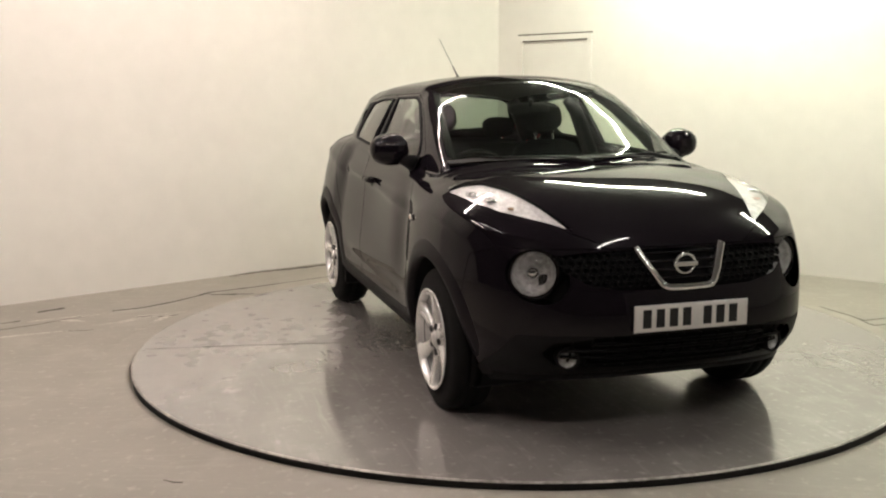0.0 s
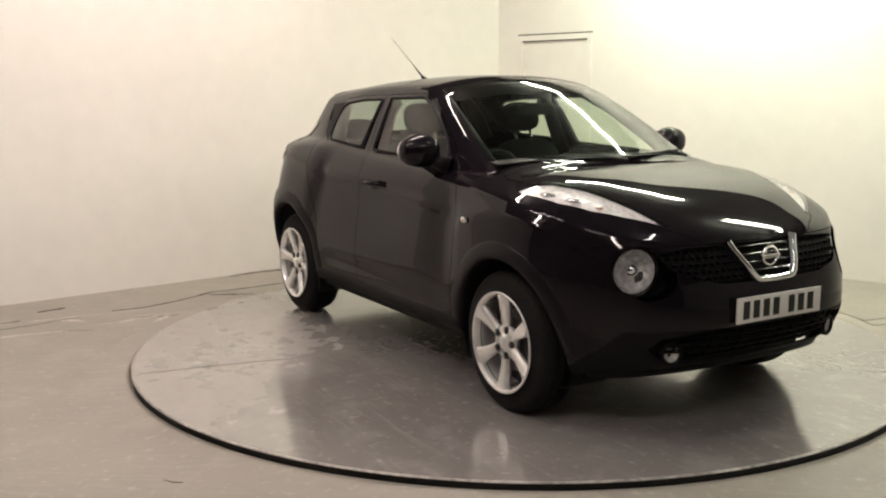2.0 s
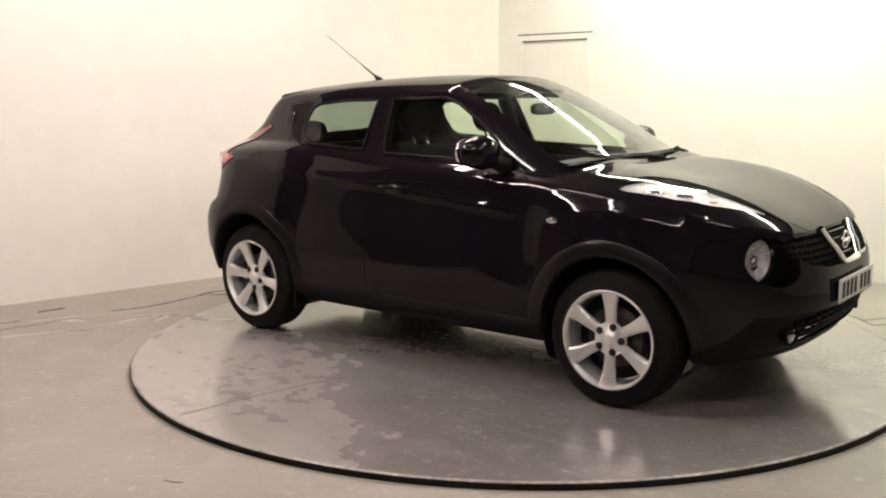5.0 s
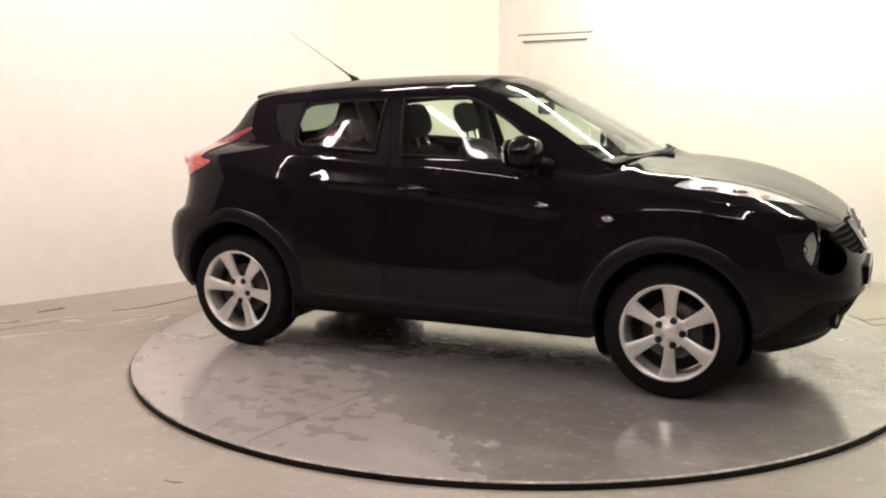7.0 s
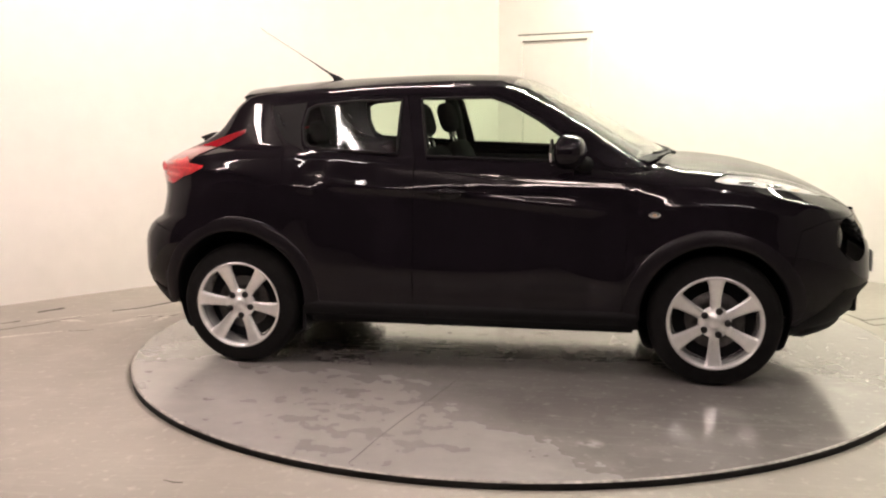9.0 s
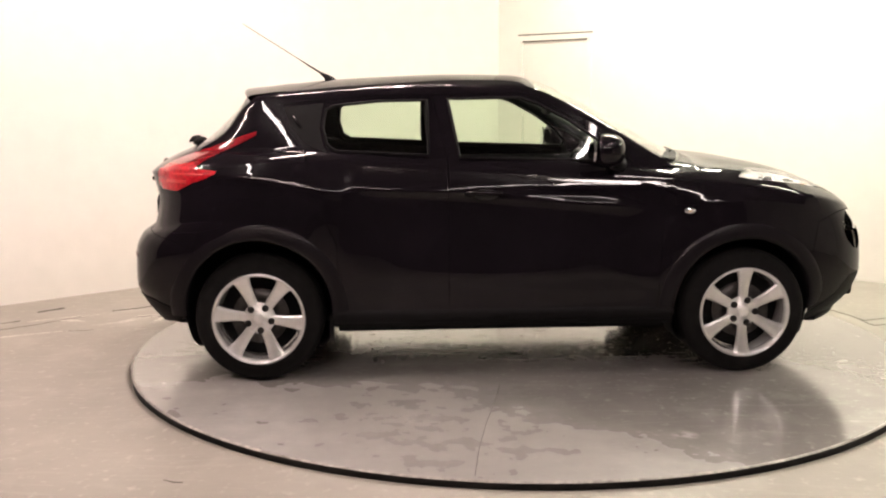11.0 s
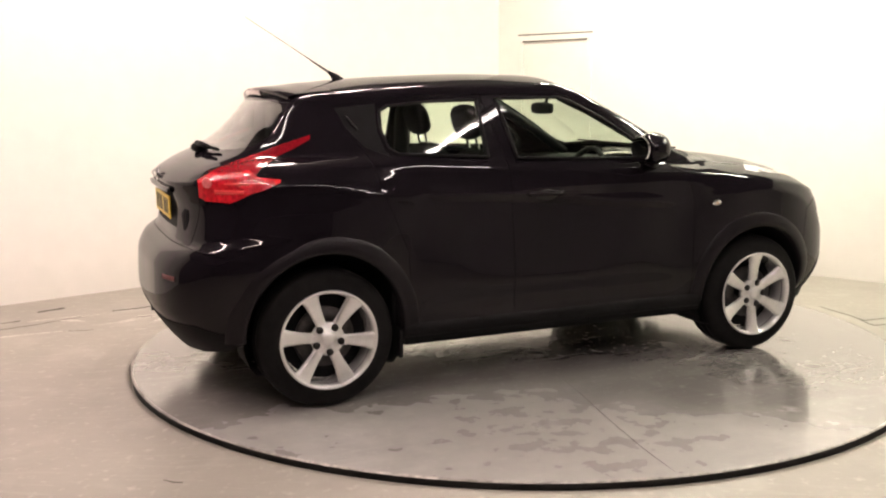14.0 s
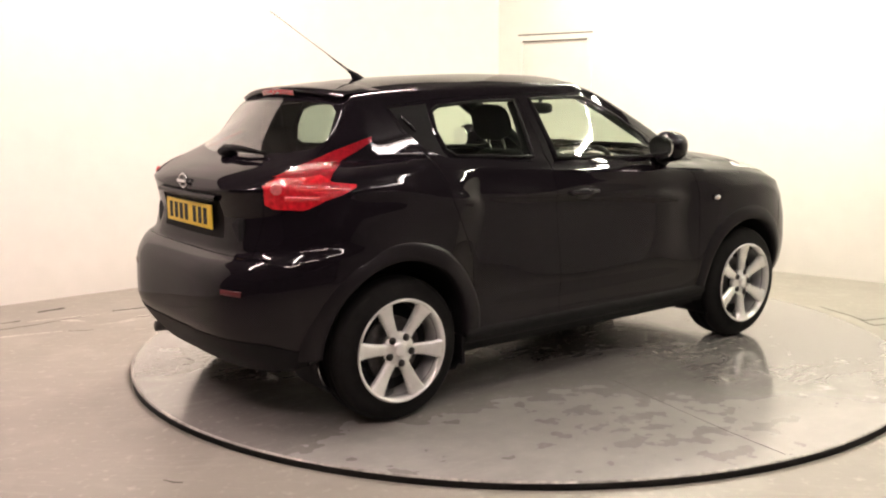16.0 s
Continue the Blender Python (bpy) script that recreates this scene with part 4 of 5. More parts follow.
    # lower intake slats and lip
    for z in (0.37, 0.40, 0.43, 0.46):
        bm = bmesh.new()
        h = 0.52 if 0.38 < z < 0.45 else 0.40
        tube(bm, [(front_x(y, z) - 0.03, y, z) for y in np.linspace(-h, h, 15)], 0.008, 6)
        part("intake_slat", bm, MESHBLACK, car)
    for k in range(13):
        y = -0.48 + 0.08 * k
        bm = bmesh.new()
        tube(bm, [(front_x(y, z) - 0.034, y, z) for z in (0.355, 0.385, 0.415, 0.445, 0.485)], 0.006, 6)
        part("intake_bar", bm, MESHBLACK, car)
    lip_z = lambda y: Z_LOW(0.9 + (front_x(y, 0.31) - 0.9) * 1.1 / 1.065)
    bm = bmesh.new()
    sweep(bm, [[(front_x(y, 0.32) + 0.004, y, lip_z(y) + 0.028), (front_x(y, 0.31) + 0.014, y, lip_z(y) + 0.004), (front_x(y, 0.31) + 0.004, y, lip_z(y) - 0.018), (front_x(y, 0.31) - 0.05, y, lip_z(y) - 0.018)] for y in np.linspace(-0.72, 0.72, 33)])
    thick(part("front_lip", bm, TRIM, car), 0.004)
    for sg in (-1, 1):
        # round lamp: bowl, bezel, lens, bulb
        axis = pose(1.852, sg * 0.590, 0.733, 0, 0, 90 + sg * 16)
        bm = bmesh.new()
        lathe(bm, [(0.113, 0.05), (0.113, -0.008), (0.110, -0.013), (0.101, -0.014), (0.094, -0.004), (0.094, 0.03)], 40, axis)
        bmesh.ops.recalc_face_normals(bm, faces=bm.faces[:])
        lamp = part("round_headlamp", bm, GLOSSBLACK, car, "round clear headlamp in a black bezel")
        bm = bmesh.new()
        lathe(bm, [(0.095, -0.004), (0.087, 0.02), (0.064, 0.046), (0.030, 0.058), (0.0, 0.060)], 40, axis)
        bmesh.ops.remove_doubles(bm, verts=bm.verts[:], dist=1e-5)
        bmesh.ops.recalc_face_normals(bm, faces=bm.faces[:])
        part("reflector", bm, REFLECTOR, lamp)
        bm = bmesh.new()
        lathe(bm, [(0.022, 0.055), (0.030, 0.022), (0.026, 0.012), (0.014, 0.006), (0.0, 0.004)], 24, axis)
        bmesh.ops.remove_doubles(bm, verts=bm.verts[:], dist=1e-5)
        bmesh.ops.recalc_face_normals(bm, faces=bm.faces[:])
        part("bulb_cap", bm, CHROME, lamp)
        bm = bmesh.new()
        lathe(bm, [(0.095, -0.010), (0.080, -0.028), (0.044, -0.040), (0.0, -0.044)], 40, axis)
        bmesh.ops.remove_doubles(bm, verts=bm.verts[:], dist=1e-5)
        part("lens", bm, LENS, lamp).visible_shadow = False
        part("lamp_bucket", panel_mesh("lamp_hole", sg > 0, offset=-0.15), INNER, lamp)
        # fog lamp
        fx = front_x(0.49, 0.395)
        axis = pose(fx - 0.02, sg * 0.49, 0.395, 0, 0, 90 + sg * 14)
        bm = bmesh.new()
        lathe(bm, [(0.050, 0.05), (0.050, -0.012), (0.043, -0.018), (0.038, -0.008), (0.038, 0.02)], 30, axis)
        bmesh.ops.recalc_face_normals(bm, faces=bm.faces[:])
        fog = part("fog_lamp", bm, TRIM, car)
        bm = bmesh.new()
        lathe(bm, [(0.038, -0.002), (0.024, 0.022), (0.0, 0.030)], 30, axis)
        bmesh.ops.remove_doubles(bm, verts=bm.verts[:], dist=1e-5)
        part("reflector", bm, REFLECTOR, fog)
        bm = bmesh.new()
        lathe(bm, [(0.039, -0.006), (0.024, -0.014), (0.0, -0.017)], 30, axis)
        bmesh.ops.remove_doubles(bm, verts=bm.verts[:], dist=1e-5)
        part("lens", bm, LENS, fog).visible_shadow = False
        # inside the tall headlamps
        for px_, py_, r, mat in ((1.40, 0.705, 0.036, CHROME), (1.53, 0.665, 0.034, CHROME), (1.65, 0.615, 0.016, AMBER)):
            z = Z_SPINE(px_) - (Z_SPINE(px_) - Z_SHOULDER(px_)) * (py_ / 0.84) ** 4.2
            bm = bmesh.new()
            bmesh.ops.create_uvsphere(bm, u_segments=16, v_segments=10, radius=r, matrix=Matrix.Translation((px_, sg * py_, z - 0.022)) @ Matrix.Diagonal((1.5, 0.8, 0.42, 1)))
            part("lamp_bulb", bm, mat, car)


def plate_bars(parent, x, sign, z):
    """Seven dark bars, one for each character."""
    for k in range(7):
        y = sign * (-0.205 + 0.0605 * k + (0.035 if k > 3 else 0.0))
        bm = bmesh.new()
        box(bm, (x - 0.0005, y - 0.019, z - 0.038), (x + 0.0012, y + 0.019, z + 0.038))
        part("plate_bar", bm, BARS, parent, smooth=False)


build_front()


# ---------------------------------------------------------------- the back
def build_back():
    px = X_REAR(0.93) - 0.012
    bm = bmesh.new()
    box(bm, (px - 0.007, -0.262, 0.872), (px, 0.262, 0.984), 0.003)
    pl = part("number_plate", bm, YELLOWPLATE, car, "yellow rear number plate with black characters")
    plate_bars(pl, px - 0.0076, -1, 0.928)
    bm = bmesh.new()
    sweep(bm, [[(rear_x(y, 1.01) - 0.002, y, 1.035), (rear_x(y, 1.01) - 0.026, y, 1.026), (rear_x(y, 1.0) - 0.026, y, 1.010), (rear_x(y, 1.0) + 0.01, y, 1.002)] for y in np.linspace(-0.33, 0.33, 15)])
    part("plate_garnish", bm, PAINT, car)
    bm = bmesh.new()
    tube(bm, [(-1.906 + 0.004 * abs(math.sin(a)), 0.040 * math.cos(a), 1.078 + 0.032 * math.sin(a)) for a in np.linspace(0, 2 * math.pi, 25)[:-1]], 0.005, 8, close=True)
    badge = part("badge", bm, CHROME, car, "small round chrome emblem")
    bm = bmesh.new()
    box(bm, (-1.916, -0.05, 1.071), (-1.902, 0.05, 1.085), 0.002)
    part("badge_bar", bm, CHROME, badge)
    # roof spoiler with the high brake lamp
    rows = []
    for y in np.linspace(-0.50, 0.50, 25):
        q = (y / 0.50) ** 2
        x1 = -1.405 + 0.065 * q
        top = [(x, y, Z_SPINE(x) - (Z_SPINE(x) - Z_RAIL(x)) * (abs(y) / Y_RAIL(x)) ** 2.3 + d) for x, d in ((-1.10, -0.002), (-1.14, 0.003), (-1.20, 0.005), (-1.26, 0.006))]
        zt = top[-1][2]
        rows.append(top + [(-1.32 + 0.02 * q, y, zt - 0.004), (x1 + 0.012, y, zt - 0.012), (x1, y, zt - 0.022), (x1 + 0.014, y, zt - 0.038), (x1 + 0.07, y, zt - 0.050)])
    bm = bmesh.new()
    sweep(bm, rows)
    thick(part("roof_spoiler", bm, PAINT, car), 0.004)
    bm = bmesh.new()
    sweep(bm, [[(-1.3975 + 0.26 * y * y, y, 1.5065 - 0.3 * y * y), (-1.408 + 0.26 * y * y, y, 1.496 - 0.3 * y * y), (-1.400 + 0.26 * y * y, y, 1.476 - 0.3 * y * y)] for y in np.linspace(-0.16, 0.16, 11)])
    thick(part("high_brake_lamp", bm, RED, car, "slim red high brake lamp"), 0.003)
    # rear wiper
    bm = bmesh.new()
    bmesh.ops.create_uvsphere(bm, u_segments=16, v_segments=10, radius=0.045, matrix=Matrix.Translation((-1.69, -0.03, 1.208)) @ Matrix.Diagonal((1.0, 1.3, 0.6, 1)))
    piv = part("rear_wiper", bm, TRIM, car, "black rear wiper")
    bm = bmesh.new()
    tube(bm, [(-1.70, -0.03, 1.228), (-1.70, -0.16, 1.232), (-1.685, -0.33, 1.222)], [0.016, 0.013, 0.008], 8)
    part("wiper_arm", bm, TRIM, piv)
    bm = bmesh.new()
    tube(bm, [(-1.69, -0.02, 1.220), (-1.68, -0.2, 1.219), (-1.655, -0.36, 1.212)], 0.009, 6)
    part("wiper_blade", bm, RUBBER, piv)
    # bumper: dark lower valance, step line and red reflectors
    thick(part("rear_valance", panel_mesh("rear_valance", both=True, offset=0.004), TRIM, car), 0.006)
    rows = []
    for y in np.linspace(-0.62, 0.62, 33):
        rows.append([(rear_x(y, z) - d, y, z) for z, d in ((0.735, -0.004), (0.742, 0.008), (0.755, 0.010), (0.765, -0.004))])
    bm = bmesh.new()
    sweep(bm, rows)
    part("bumper_step", bm, TRIM, car)
    for sg in (-1, 1):
        rows = []
        for y in np.linspace(0.50, 0.62, 9):
            rows.append([(rear_x(y, z) - d, sg * y, z) for z, d in ((0.622, -0.002), (0.625, 0.003), (0.645, 0.003), (0.648, -0.002))])
        bm = bmesh.new()
        sweep(bm, rows)
        part("rear_reflector", bm, REDDIM, car, "slim red reflector")
        # brighter inner pieces of the tail lamps
        for x0, x1, z0, z1, mat in ((-1.74, -1.62, 1.028, 1.046, REDBAND), (-1.70, -1.53, 1.069, 1.081, REDBAND)):
            rows = []
            for x in np.linspace(x0, x1, 9):
                rows.append([(x, sg * (side_y(x, z) + 0.0075 * d), z) for z, d in ((z0, 0.5), (z0 + 0.004, 1), (z1 - 0.004, 1), (z1, 0.5))])
            bm = bmesh.new()
            sweep(bm, rows)
            part("tail_lamp_band", bm, mat, car)
        lp = Vector((rear_x(0.66, 1.075) - 0.006, sg * 0.665, 1.078))
        bm = bmesh.new()
        bmesh.ops.create_uvsphere(bm, u_segments=16, v_segments=10, radius=0.025, matrix=Matrix.Translation(lp) @ pose(0, 0, 0, 0, 0, sg * -50) @ Matrix.Diagonal((0.25, 1.0, 1.0, 1)))
        part("reversing_lamp", bm, CLEARCAP, car, "small clear reversing lamp")


build_back()


# ---------------------------------------------------------------- mirrors, handles, trims
def build_side_parts():
    for sg in (-1, 1):
        # door mirror: rounded shell, foot and glass
        bm = bmesh.new()
        bmesh.ops.create_uvsphere(bm, u_segments=32, v_segments=20, radius=1.0)
        for v in bm.verts:
            x, y, z = v.co
            p = 2.6
            n = (abs(x) ** p + abs(y) ** p + abs(z) ** p) ** (1 / p)
            x, y, z = x / n, y / n, z / n
            x = x * 0.095 if x > 0 else x * 0.055
            v.co = Vector((0.530 + x - 0.03 * (y + 1) * 0.5, sg * (0.872 + 0.101 * y), 1.183 + 0.085 * z * (1 - 0.18 * (y > 0) * y)))
        mir = part("door_mirror", bm, PAINT, car, "gloss black door mirror")
        bm = bmesh.new()
        tube(bm, [(0.60, sg * 0.745, 1.105), (0.58, sg * 0.79, 1.125), (0.56, sg * 0.84, 1.15)], [0.05, 0.035, 0.03], 12)
        part("mirror_foot", bm, TRIM, mir)
        bm = bmesh.new()
        prism(bm, [(sg * 0.874 + 0.080 * math.cos(a), 1.182 + 0.066 * math.sin(a)) for a in np.linspace(0, 2 * math.pi, 25)[:-1]], 0.437, 0.447, axis=0)
        part("mirror_glass", bm, CHROME, mir, "mirror glass", False)
        # front door handle: cup and bar
        y = side_y(-0.10, 0.97)
        bm = bmesh.new()
        bmesh.ops.create_uvsphere(bm, u_segments=20, v_segments=12, radius=1.0, matrix=Matrix.Translation((-0.09, sg * y, 0.962)) @ Matrix.Diagonal((0.062, 0.006, 0.028, 1)))
        hd = part("door_handle", bm, BARS, car)
        bm = bmesh.new()
        tube(bm, [(-0.195, sg * (y + 0.006), 0.968), (-0.18, sg * (y + 0.026), 0.972), (-0.10, sg * (y + 0.036), 0.974), (-0.02, sg * (y + 0.028), 0.971), (0.0, sg * (y + 0.006), 0.968)], [0.011, 0.014, 0.014, 0.014, 0.011], 10)
        part("handle_bar", bm, PAINT, hd)
        # hidden rear handle
        bm = bmesh.new()
        tube(bm, [(-1.04 - 0.05 * t, sg * (glass_y(-1.06, 1.30 + 0.07 * t) + 0.004), 1.30 + 0.07 * t) for t in np.linspace(0, 1, 5)], [0.004, 0.009, 0.010, 0.009, 0.004], 8)
        part("rear_door_handle", bm, GLOSSBLACK, car)
        # side repeater
        y = side_y(0.955, 0.874)
        bm = bmesh.new()
        bmesh.ops.create_uvsphere(bm, u_segments=20, v_segments=12, radius=1.0, matrix=Matrix.Translation((0.955, sg * (y + 0.001), 0.874)) @ Matrix.Diagonal((0.030, 0.009, 0.017, 1)))
        rp = part("side_repeater", bm, CHROME, car, "oval clear side repeater")
        bm = bmesh.new()
        bmesh.ops.create_uvsphere(bm, u_segments=14, v_segments=10, radius=1.0, matrix=Matrix.Translation((0.955, sg * (y + 0.006), 0.874)) @ Matrix.Diagonal((0.013, 0.006, 0.008, 1)))
        part("repeater_bulb", bm, AMBER, rp)
        # black frames round the side glass
        for poly in (FRONT_GLASS, REAR_GLASS):
            pts = []
            n = len(poly)
            for k in range(n):
                a, b = poly[k], poly[(k + 1) % n]
                for t in np.linspace(0, 1, 9)[:-1]:
                    x, z = a[0] + (b[0] - a[0]) * t, a[1] + (b[1] - a[1]) * t
                    pts.append((x, sg * glass_y(x, z), z))
            bm = bmesh.new()
            tube(bm, pts, 0.0085, 6, close=True)
            part("window_seal", bm, TRIM, car)
        # inner pillar
        bm = bmesh.new()
        tube(bm, [(-0.30, sg * 0.70, 1.08), (-0.33, sg * 0.60, 1.36), (-0.33, sg * 0.53, 1.43)], [0.05, 0.045, 0.03], 8)
        part("inner_pillar", bm, INNER, car)
        bm = bmesh.new()
        tube(bm, [(0.86, sg * 0.615, 1.08), (0.60, sg * 0.585, 1.235), (0.33, sg * 0.545, 1.385), (0.16, sg * 0.51, 1.465)], 0.032, 8)
        part("screen_pillar", bm, INNER, car)
        bm = bmesh.new()
        tube(bm, [(-1.12, sg * 0.60, 1.14), (-1.15, sg * 0.545, 1.30), (-1.18, sg * 0.48, 1.42)], [0.07, 0.06, 0.045], 8)
        part("rear_pillar_lining", bm, INNER, car)
        # plastic strip along the sill
        bm = bmesh.new()
        sweep(bm, [[(x, sg * (side_y(x, 0.36) + 0.002), 0.372), (x, sg * (side_y(x, 0.35) + 0.016), 0.358), (x, sg * (side_y(x, 0.33) + 0.018), 0.335), (x, sg * (side_y(x, 0.30) + 0.006), 0.300), (x, sg * (side_y(x, 0.3) - 0.05), 0.268)] for x in np.linspace(-0.88, 0.88, 25)])
        thick(part("sill_strip", bm, TRIM, car), 0.004)
        # wiper on the windscreen
        y0, y1 = (-0.50, 0.05) if sg < 0 else (0.12, 0.55)
        pts = [(1.03 - 0.35 * y * y, y, Z_SPINE(1.03 - 0.35 * y * y) - 0.055 * (y / 0.6) ** 2 + 0.006) for y in np.linspace(y0, y1, 9)]
        bm = bmesh.new()
        tube(bm, pts, 0.006, 6)
        wp = part("windscreen_wiper", bm, RUBBER, car)
        bm = bmesh.new()
        tube(bm, [(1.07 - 0.3 * y1 * y1, y1, Z_SPINE(1.04) - 0.01), pts[6], pts[4]], [0.016, 0.011, 0.007], 8)
        part("wiper_arm", bm, TRIM, wp)
    rows = []
    for y in np.linspace(-0.66, 0.66, 25):
        x = 1.005 - 0.30 * y * y
        zz = Z_SPINE(x) - (Z_SPINE(x) - Z_RAIL(min(x, 0.95))) * (abs(y) / 0.7) ** 2.2
        rows.append([(x - 0.02, y, zz + 0.004), (x + 0.02, y, zz - 0.005), (x + 0.05, y, zz - 0.008)])
    bm = bmesh.new()
    sweep(bm, rows)
    thick(part("scuttle", bm, TRIM, car), 0.01)
    # aerial
    bm = bmesh.new()
    tube(bm, [(-0.925, 0, 1.54), (-0.945, 0, 1.565), (-0.965, 0, 1.582), (-0.985, 0, 1.594)], [0.034, 0.022, 0.012, 0.008], 12)
    an = part("aerial", bm, TRIM, car, "long thin black roof aerial")
    bm = bmesh.new()
    tube(bm, [(-0.98, 0, 1.592), (-1.05, 0, 1.636), (-1.12, 0, 1.682), (-1.425, 0, 1.874)], [0.0065, 0.0052, 0.0022, 0.0013], 8)
    part("aerial_rod", bm, STEEL, an)


def glass_y(x, z):
    """Half width of the greenhouse at x, z."""
    yb, zb, yr, zr = Y_BASE(x), Z_BASE(x), Y_RAIL(x), Z_RAIL(x)
    t = min(max((z - zb) / max(zr - zb, 0.01), 0), 1)
    return yb + (yr - yb) * t + 0.006 * math.sin(math.pi * t)


build_side_parts()


# ---------------------------------------------------------------- the cabin
def cushion(bm, lo, hi, m, p=4.0):
    """A soft rounded block."""
    start = len(bm.verts)
    r = bmesh.ops.create_uvsphere(bm, u_segments=24, v_segments=16, radius=1.0)
    for v in r["verts"]:
        n = sum(abs(c) ** p for c in v.co) ** (1 / p)
        q = v.co / n
        v.co = m @ Vector([(a + b) / 2 + (b - a) / 2 * c for a, b, c in zip(lo, hi, q)])


def build_cabin():
    for sg in (-1, 1):
        m = pose(0.11, sg * 0.36, 0)
        bm = bmesh.new()
        cushion(bm, (-0.26, -0.25, 0.50), (0.28, 0.25, 0.70), m)
        seat = part("front_seat", bm, CLOTH, car, "charcoal cloth front seat")
        back = m @ pose(-0.22, 0, 0.62, 0, -17, 0)
        bm = bmesh.new()
        cushion(bm, (-0.07, -0.25, -0.05), (0.08, 0.25, 0.58), back)
        part("backrest", bm, CLOTH, seat)
        bm = bmesh.new()
        cushion(bm, (-0.05, -0.135, 0.64), (0.05, 0.135, 0.83), back, 3.0)
        part("headrest", bm, CLOTH, seat)
        for dy in (-0.06, 0.06):
            bm = bmesh.new()
            tube(bm, [back @ Vector((0, dy, 0.5)), back @ Vector((0, dy, 0.68))], 0.008, 8)
            part("headrest_post", bm, CHROME, seat)
    bm = bmesh.new()
    cushion(bm, (-1.0, -0.62, 0.52), (-0.50, 0.62, 0.74), Matrix.Identity(4), 5)
    seat = part("rear_bench", bm, CLOTH, car, "charcoal cloth rear bench")
    back = pose(-0.98, 0, 0.66, 0, -20, 0)
    bm = bmesh.new()
    cushion(bm, (-0.06, -0.62, -0.05), (0.07, 0.62, 0.52), back, 5)
    part("backrest", bm, CLOTH, seat)
    for y in (-0.38, 0.38):
        bm = bmesh.new()
        cushion(bm, (-0.045, y - 0.12, 0.53), (0.045, y + 0.12, 0.68), back, 3)
        part("headrest", bm, CLOTH, seat)
    # dashboard
    rows = []
    for y in np.linspace(-0.70, 0.70, 21):
        hump = 0.035 * math.exp(-((y + 0.36) / 0.16) ** 2)
        q = (y / 0.7) ** 2
        rows.append([(1.0 - 0.12 * q, y, 1.07), (0.85 - 0.1 * q, y, 1.075 + hump * 0.3), (0.66 - 0.05 * q, y, 1.065 + hump), (0.575, y, 1.03 + hump), (0.545, y, 0.95), (0.56, y, 0.80), (0.62, y, 0.62)])
    bm = bmesh.new()
    sweep(bm, rows)
    thick(part("dashboard", bm, INNER, car), 0.01)
    # steering wheel on the right
    sw = pose(0.40, -0.36, 0.99, 0, -66, 0)
    bm = bmesh.new()
    tube(bm, [sw @ Vector((0.185 * math.cos(a), 0.185 * math.sin(a), 0)) for a in np.linspace(0, 2 * math.pi, 41)[:-1]], 0.016, 10, close=True)
    wheel = part("steering_wheel", bm, INNER, car, "black three-spoke steering wheel")
    bm = bmesh.new()
    cushion(bm, (-0.075, -0.085, -0.03), (0.075, 0.085, 0.03), sw, 3)
    part("wheel_boss", bm, INNER, wheel)
    for a in (0, 180, 270):
        bm = bmesh.new()
        d = Vector((math.sin(radians(a)), math.cos(radians(a)), 0))
        tube(bm, [sw @ (d * 0.05), sw @ (d * 0.18)], 0.014, 8)
        part("wheel_spoke", bm, INNER, wheel)
    bm = bmesh.new()
    tube(bm, [sw @ Vector((0, 0, 0)), sw @ Vector((0, 0, -0.25))], 0.035, 10)
    part("steering_column", bm, INNER, wheel)
    # rear-view mirror
    bm = bmesh.new()
    cushion(bm, (-0.02, -0.125, -0.035), (0.02, 0.125, 0.035), pose(0.34, 0.0, 1.385), 3.5)
    mir = part("rear_view_mirror", bm, INNER, car, "black rear-view mirror")
    bm = bmesh.new()
    tube(bm, [(0.36, 0, 1.40), (0.37, 0, 1.44)], 0.012, 8)
    part("mirror_stem", bm, INNER, mir)
    bm = bmesh.new()
    box(bm, (-0.3, -0.11, 0.30), (0.56, 0.11, 0.62), 0.03)
    part("centre_console", bm, INNER, car)
    # roof lining
    rows = []
    for x in np.linspace(-1.30, 0.16, 21):
        rows.append([(x, y, Z_SPINE(x) - 0.035 - (Z_SPINE(x) - Z_RAIL(x)) * abs(y / 0.52) ** 2.2) for y in np.linspace(-0.52, 0.52, 15)])
    bm = bmesh.new()
    sweep(bm, rows)
    part("roof_lining", bm, HEADLINER, car)
    bm = bmesh.new()
    box(bm, (-1.62, -0.55, 1.10), (-1.08, 0.55, 1.13), 0.01)
    part("parcel_shelf", bm, INNER, car)


build_cabin()


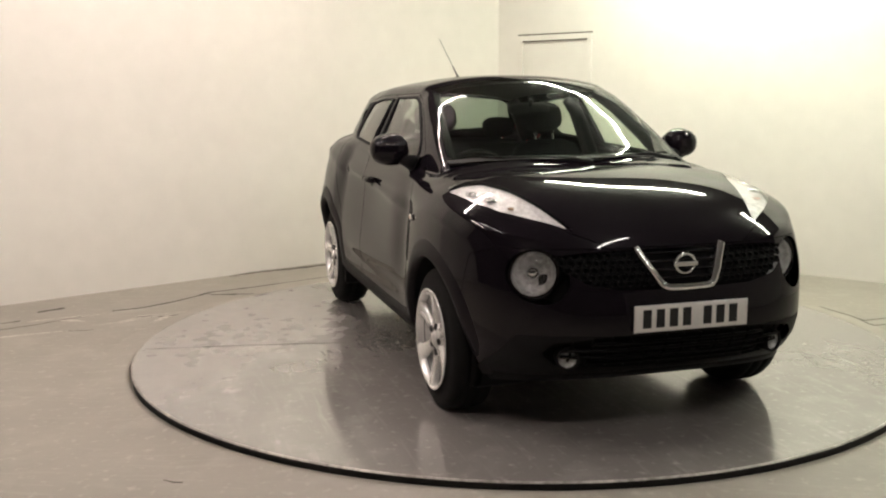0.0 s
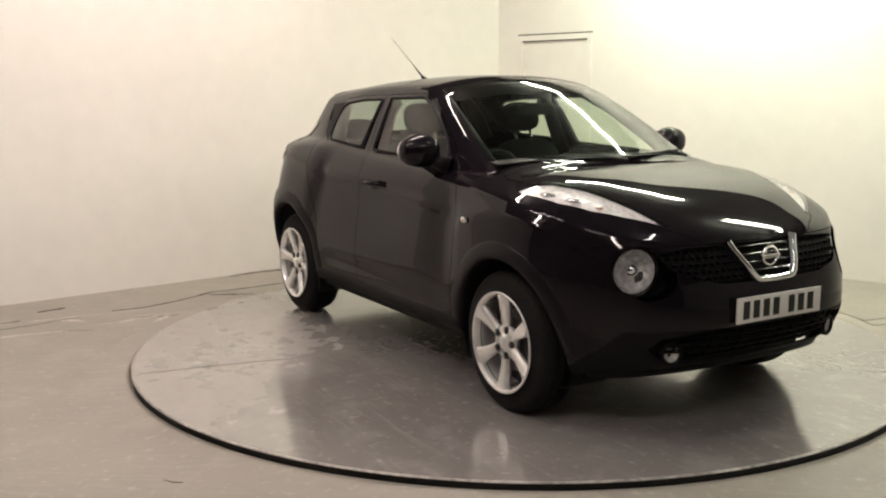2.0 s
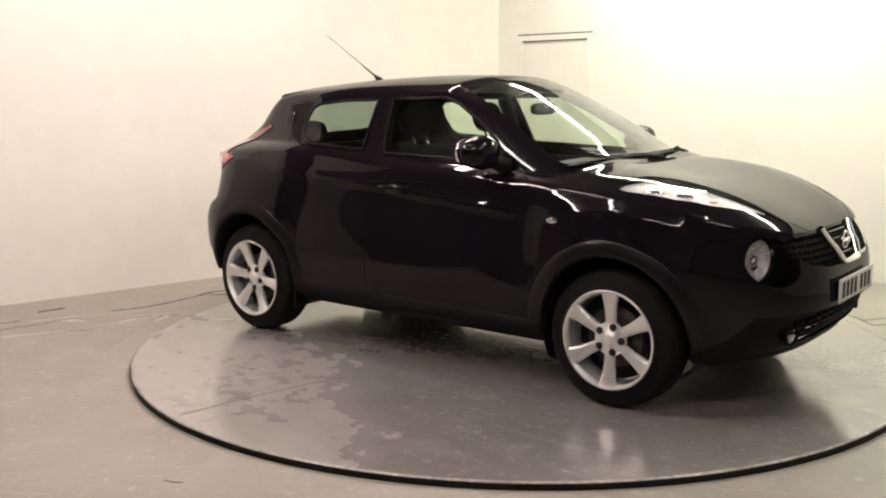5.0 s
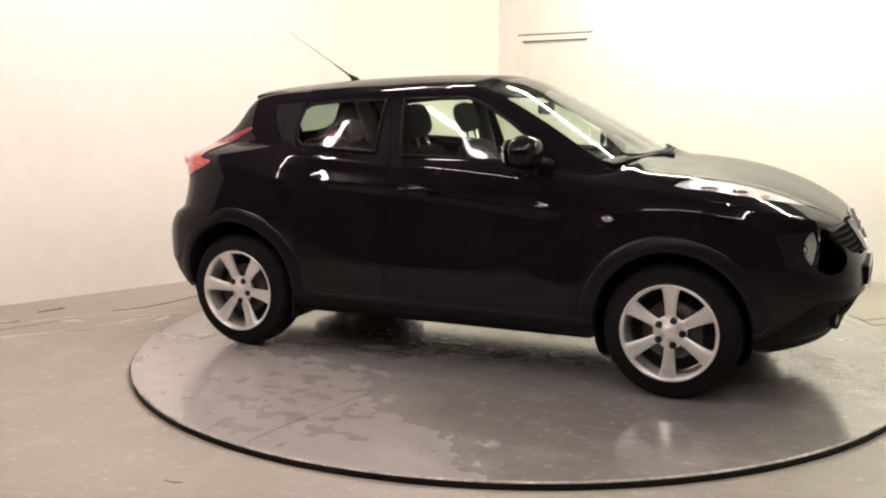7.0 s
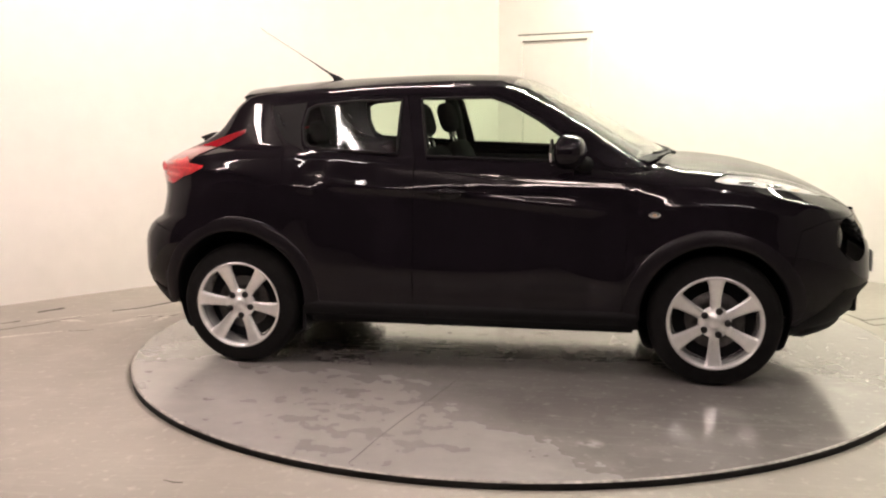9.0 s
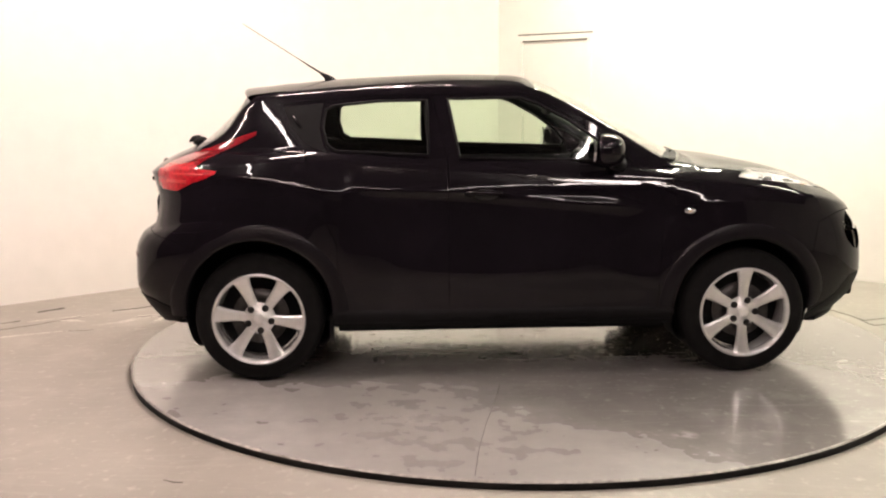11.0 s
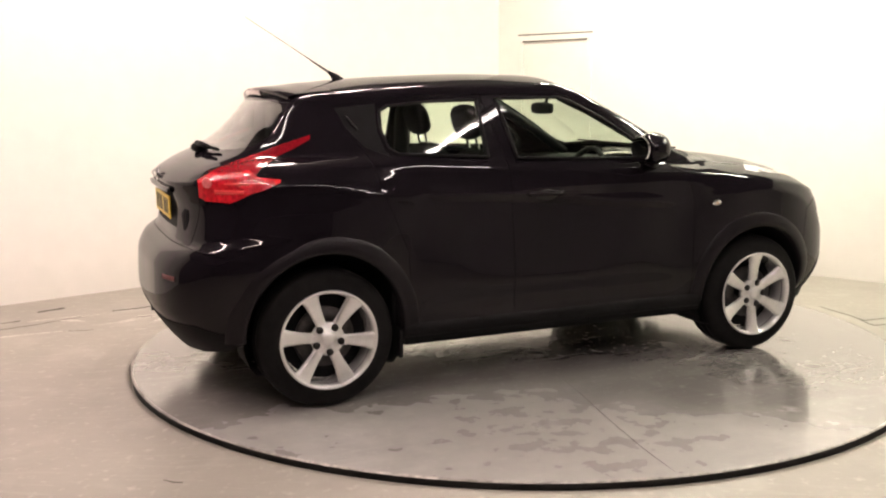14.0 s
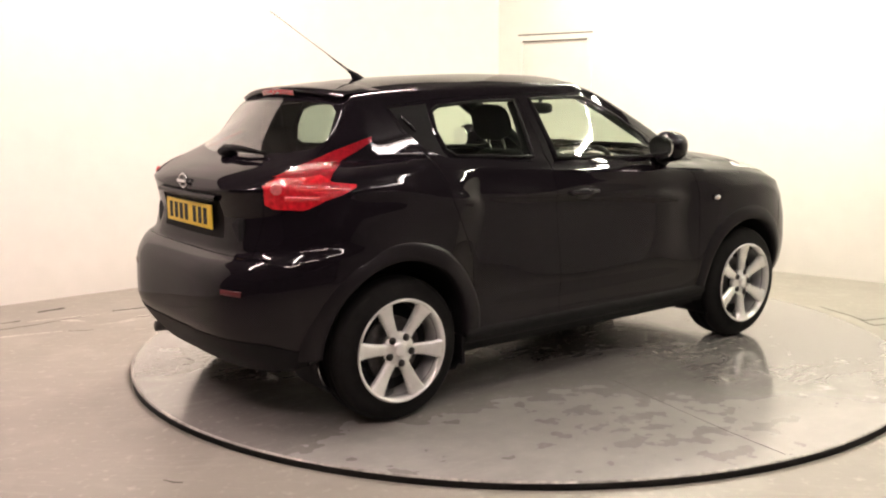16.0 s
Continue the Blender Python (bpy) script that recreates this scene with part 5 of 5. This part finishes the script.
# ---------------------------------------------------------------- door in the wall, floor marks
def build_door():
    ang = math.degrees(math.atan2(DIR_R.y, DIR_R.x))
    e = bpy.data.objects.new("door_1", None)
    scene.collection.objects.link(e)
    e.matrix_basis = Matrix.Translation((CORNER.x, CORNER.y, FLOOR)) @ pose(0, 0, 0, 0, 0, ang)
    tagged(e, "plain white flush door in a slim white frame, closed", "door", kind="structure")
    a, b, h, w = DOOR
    bm = bmesh.new()
    box(bm, (a + w + 0.006, 0.012, 0.008), (b - w - 0.006, 0.052, h - w - 0.012), 0.003)
    part("door_leaf", bm, WHITEPAINT, e, smooth=False)
    for lo, hi in (((a, -0.010, 0), (a + w, 0.06, h)), ((b - w, -0.010, 0), (b, 0.06, h)), ((a + w, -0.010, h - w), (b - w, 0.06, h))):
        bm = bmesh.new()
        box(bm, lo, hi, 0.003)
        part("door_frame", bm, WHITEPAINT, e, smooth=False)
    bm = bmesh.new()
    box(bm, (a - 0.006, -0.006, h), (b + 0.006, 0.02, h + 0.014))
    part("shadow_gap", bm, FRAMEGREY, e, smooth=False)
    bm = bmesh.new()
    box(bm, (a + w, -0.004, h - w - 0.014), (b - w, 0.02, h - w))
    part("shadow_gap", bm, FRAMEGREY, e, smooth=False)


build_door()


def floor_mark(points, widths, name, mat, z, label):
    """A thin uneven strip lying on the floor."""
    bm = bmesh.new()
    rows = []
    pts = [Vector(p) for p in points]
    fine = []
    for a, b, wa, wb in zip(pts, pts[1:], widths, widths[1:]):
        for t in np.linspace(0, 1, 9)[:-1]:
            fine.append((a.lerp(b, t), wa + (wb - wa) * t))
    fine.append((pts[-1], widths[-1]))
    for k, (p, w) in enumerate(fine):
        d = (fine[min(k + 1, len(fine) - 1)][0] - fine[max(k - 1, 0)][0]).normalized()
        n = Vector((-d.y, d.x)) * w * random.uniform(0.6, 1.2) * 0.5
        j = Vector((random.uniform(-1, 1), random.uniform(-1, 1))) * w * 0.12
        rows.append([(*(p - n + j), z), (*(p - n * 0.5 + j), z + 0.0015), (*(p + n * 0.5 + j), z + 0.0015), (*(p + n + j), z)])
    sweep(bm, rows)
    return tagged(mesh_object(name, bm, mat, False), label, "floor joint", kind="structure")


for pts, ws in (([(-2.857, 0.779), (-2.684, 0.889), (-2.543, 1.077), (-2.422, 1.293), (-2.362, 1.449), (-2.067, 1.68), (-1.5, 2.2)], [0.035, 0.03, 0.035, 0.025, 0.04, 0.03, 0.02]),
                ([(-3.378, 0.71), (-3.239, 0.854)], [0.045, 0.065]), ([(-3.455, 0.356), (-3.365, 0.448)], [0.02, 0.03]), ([(-4.3, -0.60), (-3.363, 0.188), (-3.183, 0.365), (-2.997, 0.604)], [0.02, 0.018, 0.014, 0.01]),
                # The strip from (-2.40, 2.10) is a darker band along the left wall's foot.
                ([(-2.327, 1.366), (-2.15, 1.39), (-2.004, 1.419)], [0.03, 0.06, 0.02]), ([(-2.40, 2.10), (-2.229, 2.32), (-1.855, 2.57), (-1.3, 3.05)], [0.03, 0.07, 0.09, 0.06]),
                ([(2.194, 1.175), (2.308, 0.923), (2.361, 0.747)], [0.010, 0.014, 0.020]), ([(2.33, 0.744), (2.537, 0.845), (3.2, 1.1)], [0.016, 0.016, 0.014]),
                ([(2.349, 0.714), (2.372, 0.623), (2.47, 0.663), (3.2, 0.95)], [0.012, 0.028, 0.016, 0.014]), ([(-2.613, 0.606), (-2.5, 0.64)], [0.012, 0.02]), ([(-2.46, 0.62), (-2.32, 0.686)], [0.02, 0.012]),
                ([(-2.901, 0.185), (-2.75, 0.22)], [0.008, 0.012]), ([(-1.395, -2.176), (-1.34, -2.20), (-1.306, -2.197)], [0.003, 0.010, 0.006]), ([(-2.30, 0.715), (-2.26, 0.73)], [0.02, 0.01])):
    floor_mark(pts, ws, "floor_line", LINEMAT, FLOOR + 0.001, "worn joint and dark strip marks on the concrete floor")

for pts, ws in (([(-2.78, 0.35), (-2.62, 0.50), (-2.45, 0.72)], [0.02, 0.07, 0.05]), ([(-3.26, 0.0), (-3.1, 0.10), (-2.937, 0.182)], [0.03, 0.05, 0.02]), ([(-3.124, 0.488), (-3.0, 0.475), (-2.91, 0.458)], [0.02, 0.06, 0.03]),
                ([(-2.62, 0.62), (-2.30, 0.80)], [0.05, 0.02]), ([(-2.42, 0.01), (-2.35, 0.0)], [0.06, 0.07]), ([(-2.44, 0.43), (-2.40, 0.67)], [0.05, 0.06]), ([(-2.49, 0.26), (-2.39, 0.28)], [0.02, 0.03]), ([(-3.3, 0.42), (-3.1, 0.56), (-2.9, 0.66)], [0.02, 0.04, 0.02])):
    floor_mark(pts, ws, "floor_scrape", SCRAPEMAT, FLOOR + 0.0005, "pale scrape on the concrete floor")
seam = floor_mark([(-0.17, -0.9), (-0.21, -1.12), (-0.31, -1.59), (-0.36, -1.86), (-0.40, -2.15)], [0.002, 0.004, 0.004, 0.004, 0.003], "deck_joint", LINEMAT, 0.0005, "dark joint between deck plates")
seam.parent = table
del seam["kind"], seam["category"]

def motions():
    rows_t, rows_c = [], []
    for k in range(17):
        t = k * 1.0
        h = radians(heading(t))
        c, s = math.cos(h), math.sin(h)
        rows_t.append((t, pose(0, 0, 0, 0, 0, heading(t))))
        rows_c.append((t, pose(c * CAR_OFF[0] - s * CAR_OFF[1], s * CAR_OFF[0] + c * CAR_OFF[1], 0, 0, 0, heading(t))))
    walk(table, rows_t)
    walk(car, rows_c)


motions()
